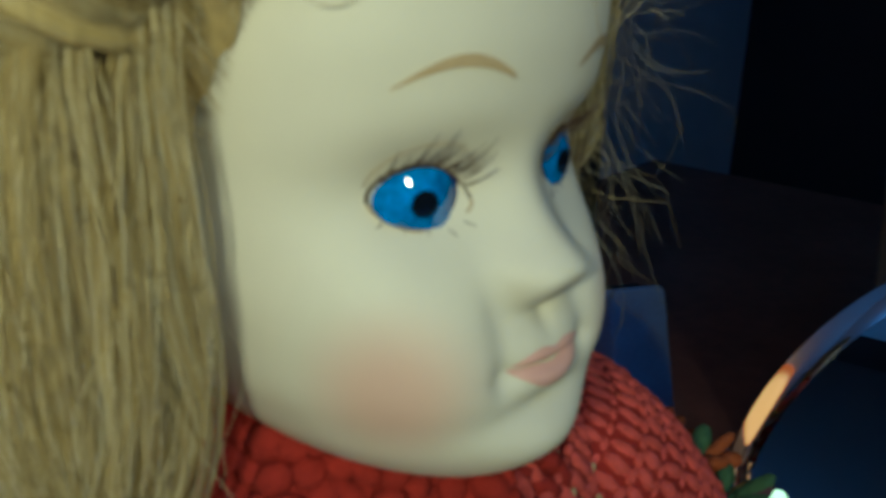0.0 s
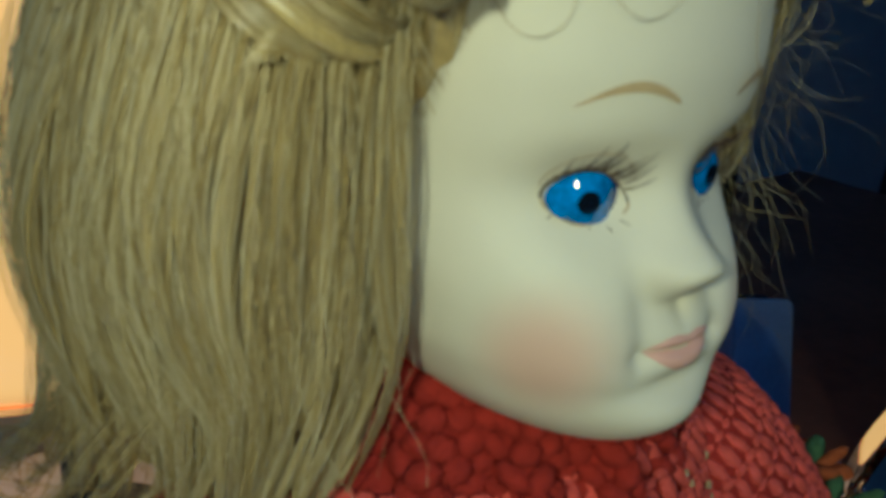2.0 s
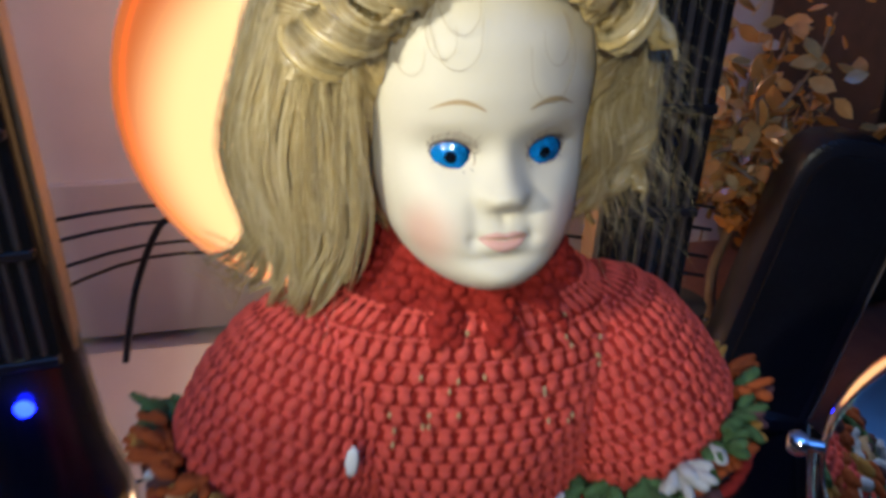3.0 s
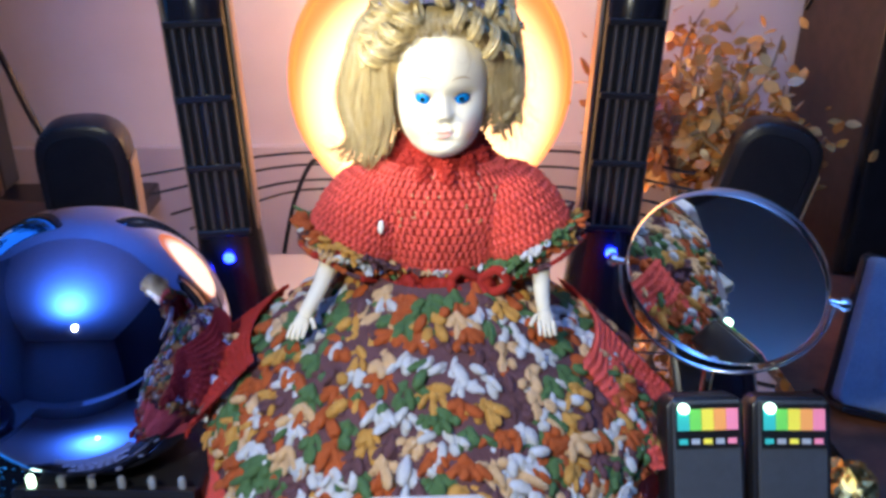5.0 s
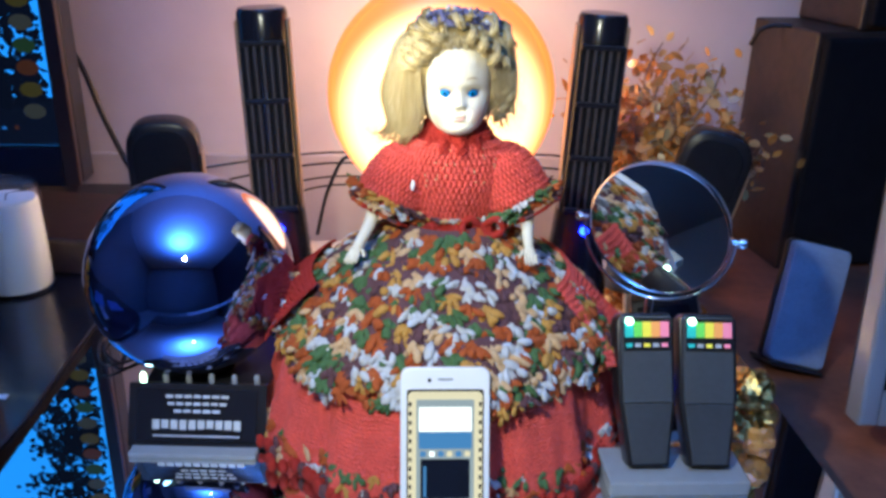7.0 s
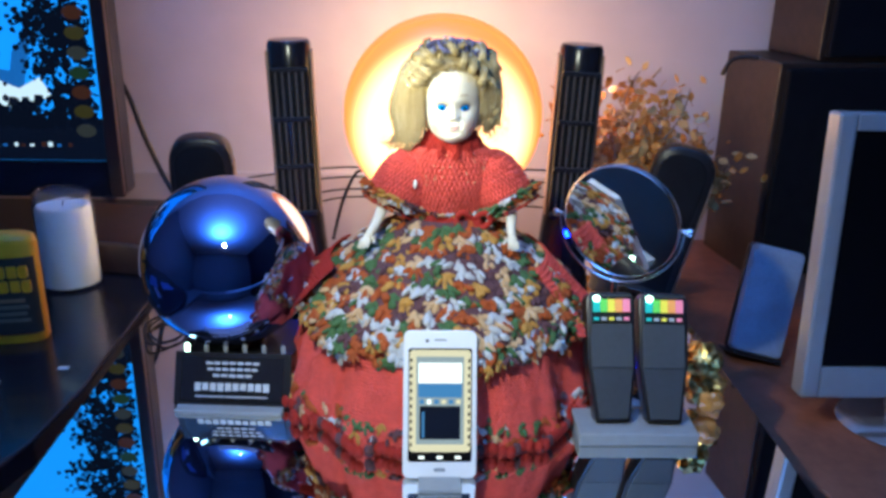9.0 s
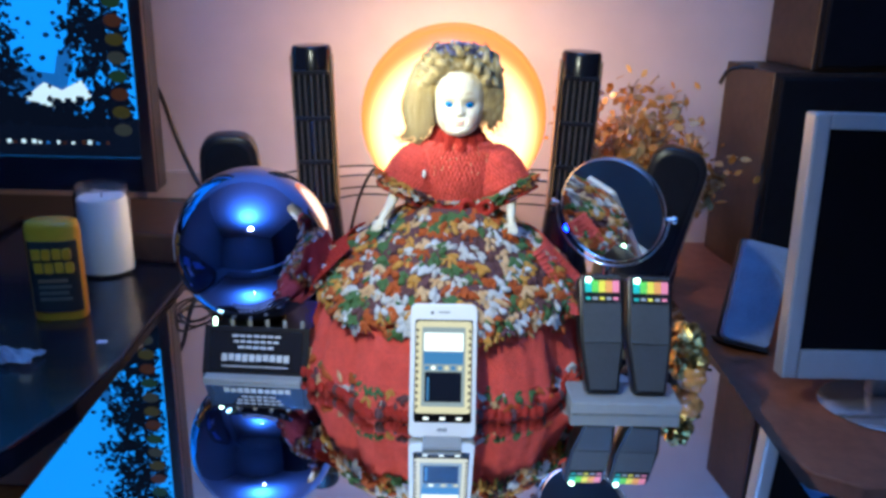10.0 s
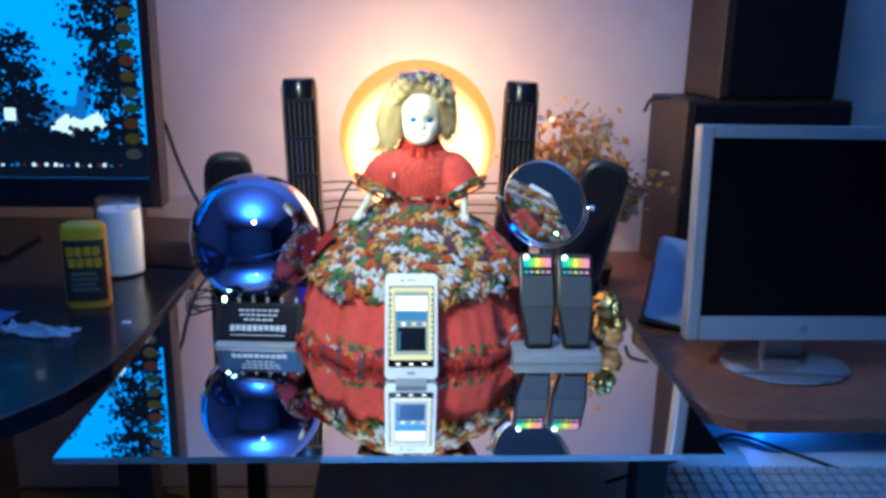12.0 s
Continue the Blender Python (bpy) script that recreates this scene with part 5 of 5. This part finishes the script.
def crochet(surface, t0, t1, rows, columns, material, r0=0.0, r1=1.0, shift=0.0):
    """Courses of tall crochet stitches with small holes between them and a chain along each course."""
    dt, dr = (t1 - t0) / columns, (r1 - r0) / rows
    for i in range(rows):
        r = r0 + dr * (i + 0.5)
        for j in range(columns):
            t = t0 + dt * (j + 0.5 + shift * (i % 2) + rng.uniform(-0.06, 0.06))
            e = 0.01
            p, du, dv = surface(t, r), surface(t + e, r), surface(t, min(1.0, r + e))
            du, dv = (du - p) / e, (dv - p) / (min(1.0, r + e) - r)
            n = np.cross(du, dv)
            n /= np.linalg.norm(n) + 1e-12
            a, b = du * dt, dv * dr
            w = min(np.linalg.norm(a), 0.006)
            k = rng.uniform(0.9, 1.1)
            S.blob(p + n * 0.0002, a * 0.44 * k + b * rng.uniform(-0.12, 0.12), b * 0.47 + a * rng.uniform(-0.1, 0.1), n * w * 0.27 * k, material)
            S.blob(p + b * 0.48 + n * 0.0004, a * 0.56, b * 0.15, n * w * 0.22 * k, material)


crochet(lambda t, r: torso(np.array(t), np.array(0.962 + r * 0.074)), -2.2, 2.2, 12, 44, RED, shift=0.5)
for k in range(26):
    t, z = rng.uniform(-0.55, 0.75), 1.0 + 0.033 * rng.random()
    p = torso(np.array(t), np.array(z), 0.0013)
    S.blob(p, np.array([0.0007, 0, 0]), np.array([0, 0.0005, 0]), np.array([0, 0, 0.0011]), Y_PEACH)


def collar(t, r):
    f = 1 + 0.35 * math.sin(t * 13)
    rad = 0.0240 + 0.003 * math.sin(math.pi * r) * f + 0.0105 * (1 - r) ** 1.6 * f
    return np.array([HX + rad * math.sin(t), HY + 0.007 - (rad + 0.001) * math.cos(t), 1.0300 + 0.022 * r + 0.006 * (1 - math.cos(t)) * 0.5 * r])


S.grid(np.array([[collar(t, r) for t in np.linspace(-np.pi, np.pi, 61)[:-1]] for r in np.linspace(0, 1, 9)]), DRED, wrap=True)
stitches(collar, -2.6, 2.6, np.linspace(0, 1, 8), 40, 0.0060, DRED)


def sleeve(s):
    a0, a1 = np.array([BX + s * 0.035, BY + 0.003, 1.0305]), np.array([BX + s * 0.066, BY - 0.012, 0.972])
    way = a1 - a0
    d = way / np.linalg.norm(way)
    ef = np.array([0, -1, 0]) + d * d[1]
    ef /= np.linalg.norm(ef)
    ex = np.cross(ef, d)
    ex *= np.sign(ex[0])

    def surface(t, r):
        rr = np.interp(r, [0, 0.06, 0.15, 0.3, 0.55, 0.8, 0.93, 1.0], [0.003, 0.013, 0.0205, 0.0270, 0.0315, 0.0325, 0.0295, 0.0260])
        return a0 + way * r + rr * (0.98 * math.sin(t) * ex + 1.10 * math.cos(t) * ef)

    surface.axis, surface.front, surface.side = d, ef, ex
    return surface


CYCLE = [Y_WHITE, Y_GREEN, Y_RUST, Y_OCHRE, Y_PLUM, Y_PEACH, Y_WHITE, Y_RUST, Y_GREEN]


def shell(p, down, side, size, material, petals=11):
    """A fan of crochet loops, hanging along down; the yarn now and then changes colour within it."""
    n = np.cross(side, down)
    for k in range(petals):
        a = (k - (petals - 1) / 2) * 2.1 / petals + rng.gauss(0, 0.2)
        d = down * math.cos(a) + side * math.sin(a)
        w = side * math.cos(a) - down * math.sin(a)
        tilt = d + n * rng.uniform(-0.1, 0.7)
        c = p + tilt * size * rng.uniform(0.18, 0.70) + n * size * rng.uniform(0.02, 0.2)
        m = material if rng.random() < 0.93 else CYCLE[rng.randrange(9)]
        S.blob(c, w * size * rng.uniform(0.10, 0.19), n * size * rng.uniform(0.10, 0.16), tilt * size * rng.uniform(0.18, 0.36), m)


for s in (-1, 1):
    sur = sleeve(s)
    # darker red lining colours the shade seen through the sleeve's stitch holes
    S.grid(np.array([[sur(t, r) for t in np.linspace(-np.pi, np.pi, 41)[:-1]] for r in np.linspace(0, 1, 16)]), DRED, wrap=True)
    crochet(sur, -2.5, 2.5, 11, 34, RED, 0.05, 1.0, 0.5)
    col = rng.randrange(9)
    for row in range(2):
        for k in range(16):
            t = -np.pi + 2 * np.pi * k / 16
            p = sur(t, 0.90 + 0.08 * row)
            out = math.sin(t) * sur.side + math.cos(t) * sur.front
            down = sur.axis * 0.55 + out * (0.85 + 0.3 * math.sin(3 * t))
            down /= np.linalg.norm(down)
            if rng.random() < 0.6:
                col += 1
            shell(p, down, np.cross(down, out) / np.linalg.norm(np.cross(down, out)), 0.0150, CYCLE[col % 9])
    for k in range(46):
        t = -np.pi + 2 * np.pi * k / 46
        p = sur(t, 1.0) + (math.sin(t) * sur.side + math.cos(t) * sur.front) * (0.0068 + 0.002 * math.sin(5 * t)) + sur.axis * 0.006
        S.blob(p, (math.cos(t) * sur.side - math.sin(t) * sur.front) * rng.uniform(0.003, 0.0048), (math.sin(t) * sur.side + math.cos(t) * sur.front) * rng.uniform(0.002, 0.0034), sur.axis * rng.uniform(0.0014, 0.0026), rng.choice((DRED, DRED, DRED, Y_PLUM, Y_RUST)))

for arm in (((-0.036, 0.030, 0.985), (-0.043, 0.006, 0.966), (-0.052, -0.014, 0.954), (-0.058, -0.028, 0.945)), ((0.104, 0.030, 0.985), (0.102, 0.006, 0.966), (0.101, -0.014, 0.954), (0.103, -0.028, 0.945))):
    c = path(arm, 14)[:11]
    S.cord(c, 0.0072, SK, 12, 0.9, (1.0, 0.6))
    way = (c[-1] - c[-3]) / np.linalg.norm(c[-1] - c[-3])
    S.blob(c[-1] + way * 0.004, way * 0.0080, np.array([0.0060, 0, 0]), np.array([0, 0.001, 0.0042]), SK)
    for k in range(4):
        side = np.array([0.0030 * (k - 1.5), 0.0, 0.0])
        tip = way + np.array([0.03 * (k - 1.5), 0, -0.25])
        S.cord([c[-1] + way * 0.009 + side + tip * q for q in np.linspace(-0.004, 0.0055 + 0.001 * (k in (1, 2)), 6)], 0.0018, SK, 6, taper=(1, 0.7))
    S.cord([c[-1] + np.array([0.005 if arm[0][0] < 0 else -0.005, 0, 0]) + (way * 0.8 + np.array([0.5 if arm[0][0] < 0 else -0.5, 0, 0])) * q for q in np.linspace(0, 0.011, 5)], 0.0021, SK, 6, taper=(1, 0.7))

# skirts
KX, KY = 0.028, 0.038
OZ = np.array([0.854, 0.862, 0.873, 0.889, 0.906, 0.925, 0.942, 0.953, 0.962])
OR = np.array([0.164, 0.161, 0.154, 0.141, 0.122, 0.098, 0.071, 0.052, 0.044])


def over(t, z, lift=0.0):
    r = np.interp(z, OZ, OR) + lift
    r = r * (1 + 0.035 * np.sin(7 * t + 0.6) * np.clip((0.95 - z) / 0.1, 0, 1))
    return np.stack([KX + r * np.sin(t), KY - r * np.cos(t), z + 0 * t], -1)


T, Z = np.meshgrid(np.linspace(-np.pi, np.pi, 121)[:-1], np.linspace(0.860, 0.962, 24))
S.grid(over(T, Z, -0.003), Y_PLUM, wrap=True)
colour = 0
ROW_Z = [0.961, 0.956, 0.951, 0.945, 0.936, 0.927, 0.917, 0.907, 0.898, 0.890, 0.882, 0.875, 0.868]
for i, z in enumerate(ROW_Z):
    r = float(np.interp(z, OZ, OR))
    n = max(18, int(2 * np.pi * r / 0.0158))
    run = 0
    for j in range(n):
        t = -np.pi + 2 * np.pi * (j + 0.5 * (i % 2)) / n + rng.gauss(0, 0.008)
        drop = 0.004 * math.sin(9 * t + i) * (i / 12)
        p = over(np.array(t), np.array(z + drop), 0.001)
        q = over(np.array(t), np.array(z + drop - 0.008), 0.001)
        down = (q - p) / np.linalg.norm(q - p)
        down = down + np.array([math.sin(t), -math.cos(t), 0]) * 0.22
        down /= np.linalg.norm(down)
        side = np.array([math.cos(t), math.sin(t), 0])
        if run <= 0:
            colour = (colour + rng.choice((1, 1, 2, 3, 4))) % 9
            run = 1
        run -= 1
        shell(p, down, side, rng.uniform(0.0205, 0.0270), CYCLE[colour], 16)
# pointed ends of the overskirt's hem
for k in range(19):
    t = -np.pi + 2 * np.pi * (k + 0.3) / 19
    big = 1 + 0.5 * (k % 3 == 0)
    p = over(np.array(t), np.array(0.859), 0.002)
    side = np.array([math.cos(t), math.sin(t), 0])
    out = np.array([math.sin(t), -math.cos(t), 0])
    for d in range(5):
        q = p + side * 0.011 * (d - 2) + np.array([0, 0, -0.004 * (2 - abs(d - 2)) * big])
        shell(q, np.array([0, 0, -0.92]) + out * 0.39, side, 0.0165 * (1 + 0.12 * (d == 2)), CYCLE[(k * 2 + d // 2) % 9])

UZ = np.array([0.750, 0.765, 0.79, 0.82, 0.85, 0.88])
UR = np.array([0.180, 0.178, 0.171, 0.163, 0.154, 0.142])


def under(t, z, lift=0.0):
    r = np.interp(z, UZ, UR) + lift
    r = r * (1 + (0.036 * np.sin(11 * t + 1.0 + 0.5 * np.sin(3 * t)) + 0.022 * np.sin(19 * t) + 0.010 * np.sin(37 * t)) * np.clip((0.88 - z) / 0.1, 0, 1))
    return np.stack([KX + r * np.sin(t), KY - r * np.cos(t), z + 0 * t], -1)


T, Z = np.meshgrid(np.linspace(-np.pi, np.pi, 361)[:-1], np.linspace(0.7505, 0.88, 24))
S.grid(under(T, Z), RED, wrap=True)
stitches(lambda t, r: under(np.array(t), np.array(0.782 + r * 0.085)), -2.3, 2.3, np.linspace(0, 1, 24), 190, 0.0056, RED, 0.24)
for row, (z, size) in enumerate(((0.784, 0.0185), (0.771, 0.0180))):
    n = 66
    for j in range(n):
        t = -np.pi + 2 * np.pi * (j + 0.5 * row) / n
        p = under(np.array(t), np.array(z + 0.003 * math.sin(8 * t)), 0.002)
        out = np.array([math.sin(t), -math.cos(t), 0])
        if rng.random() < 0.7:
            colour += rng.choice((1, 2, 3))
        shell(p, np.array([0, 0, -0.9]) + out * 0.4, np.array([math.cos(t), math.sin(t), 0]), size, CYCLE[colour % 9] if row == 0 or rng.random() < 0.5 else (Y_PLUM, DRED)[j % 2], 7)
for j in range(150):
    t = -np.pi + 2 * np.pi * j / 150
    p = under(np.array(t), np.array(0.7585), 0.006 + 0.005 * math.sin(t * 24))
    S.blob(p, np.array([math.cos(t), math.sin(t), 0]) * 0.006, np.array([math.sin(t), -math.cos(t), 0]) * 0.005, np.array([0, 0, 0.0078]), DRED if j % 5 else Y_PLUM)

# gathered waist frill and its bow
for j in range(64):
    t = -np.pi + 2 * np.pi * j / 64
    rad = 0.050 + 0.004 * math.sin(13 * t)
    p = np.array([BX + rad * math.sin(t) * 1.02, BY - rad * 0.92 * math.cos(t), 0.9575 + 0.004 * math.sin(13 * t + 1)])
    S.blob(p, np.array([math.cos(t), math.sin(t), 0]) * 0.0042, np.array([math.sin(t), -math.cos(t), 0]) * 0.0042, np.array([0, 0, 0.0062]), DRED)
for j in range(20):
    t = -1.3 + 2.6 * j / 19
    p = torso(np.array(t), np.array(0.9685), 0.004)
    shell(p, np.array([0, 0, -1.0]), np.array([math.cos(t), math.sin(t), 0]), 0.0105, CYCLE[(j * 2) // 3 % 9], 3)
for s in (-1, 1):
    c = torso(np.array(0.45), np.array(0.962), 0.012)
    S.cord(path([c, c + np.array([s * 0.012, -0.004, 0.010]), c + np.array([s * 0.019, -0.004, 0.0]), c + np.array([s * 0.010, -0.003, -0.007]), c], 20), 0.0034, DRED, 7, 0.6, (1, 1))
    S.cord(path([c, c + np.array([s * 0.007, -0.008, -0.012]), c + np.array([s * 0.012, -0.016, -0.024])], 12), 0.0032, DRED, 7, 0.6, (1, 0.8))

# flounce lifted on the doll's right side
def flounce(t, r):
    rad = 0.128 + 0.043 * r + 0.0075 * r * math.sin(t * 15) + 0.004 * r * math.sin(t * 31 + 1)
    return np.array([KX + rad * math.sin(t), KY - rad * math.cos(t), 0.912 - 0.050 * r + 0.006 * r * math.sin(t * 9)])


S.grid(np.array([[flounce(t, r) for t in np.linspace(-2.1, -1.2, 70)] for r in np.linspace(0, 1, 16)]), DRED)
stitches(flounce, -2.1, -1.2, np.linspace(0.05, 0.95, 11), 28, 0.0054, DRED, 0.3)
for j in range(16):
    t = -2.08 + 0.87 * j / 15
    p, q = flounce(t, 0.97), flounce(t, 0.85)
    down = (p - q) / np.linalg.norm(p - q)
    shell(p - down * 0.003, down, np.array([math.cos(t), math.sin(t), 0]), 0.011, (DRED, Y_PEACH, Y_PLUM, DRED, Y_WHITE)[j % 5], 4)

# red layer that shows on the doll's left side
def left_layer(t, r):
    rad = 0.118 + 0.056 * r + 0.006 * r * math.sin(t * 13) + 0.003 * r * math.sin(t * 29 + 1)
    return np.array([KX + rad * math.sin(t), KY - rad * math.cos(t), 0.918 - 0.070 * r + 0.005 * r * math.sin(t * 9)])


S.grid(np.array([[left_layer(t, r) for t in np.linspace(1.0, 2.1, 70)] for r in np.linspace(0, 1, 16)]), RED)
stitches(left_layer, 1.0, 2.1, np.linspace(0.05, 0.98, 14), 34, 0.0054, RED, 0.3)

# small white tag at the armhole, and beads at the neck
tagp = np.array([-0.004, 0.0045, 1.003])
S.blob(tagp, np.array([0.0021, 0, 0]), np.array([0, 0.0006, 0]), np.array([0.0004, 0, 0.0052]), TAG)
for k in range(9):
    t = -1.25 + 0.09 * k
    p = np.array([HX + 0.0192 * math.sin(t), HY + 0.006 - 0.0192 * math.cos(t), 1.0495 - 0.0004 * k])
    S.blob(p, np.array([0.0014, 0, 0]), np.array([0, 0.0014, 0]), np.array([0, 0, 0.0014]), BEAD if k in (4, 5, 6) else TAG)

mesh = bpy.data.meshes.new("doll")
mesh.from_pydata(np.concatenate(S.v).tolist(), [], S.f)
for m in DOLL_MATERIALS:
    mesh.materials.append(m)
mesh.polygons.foreach_set("material_index", S.m)
mesh.shade_smooth()
mesh.update()
tagged(new("doll", mesh), "blond porcelain doll in a red and multicoloured crochet dress", "doll")
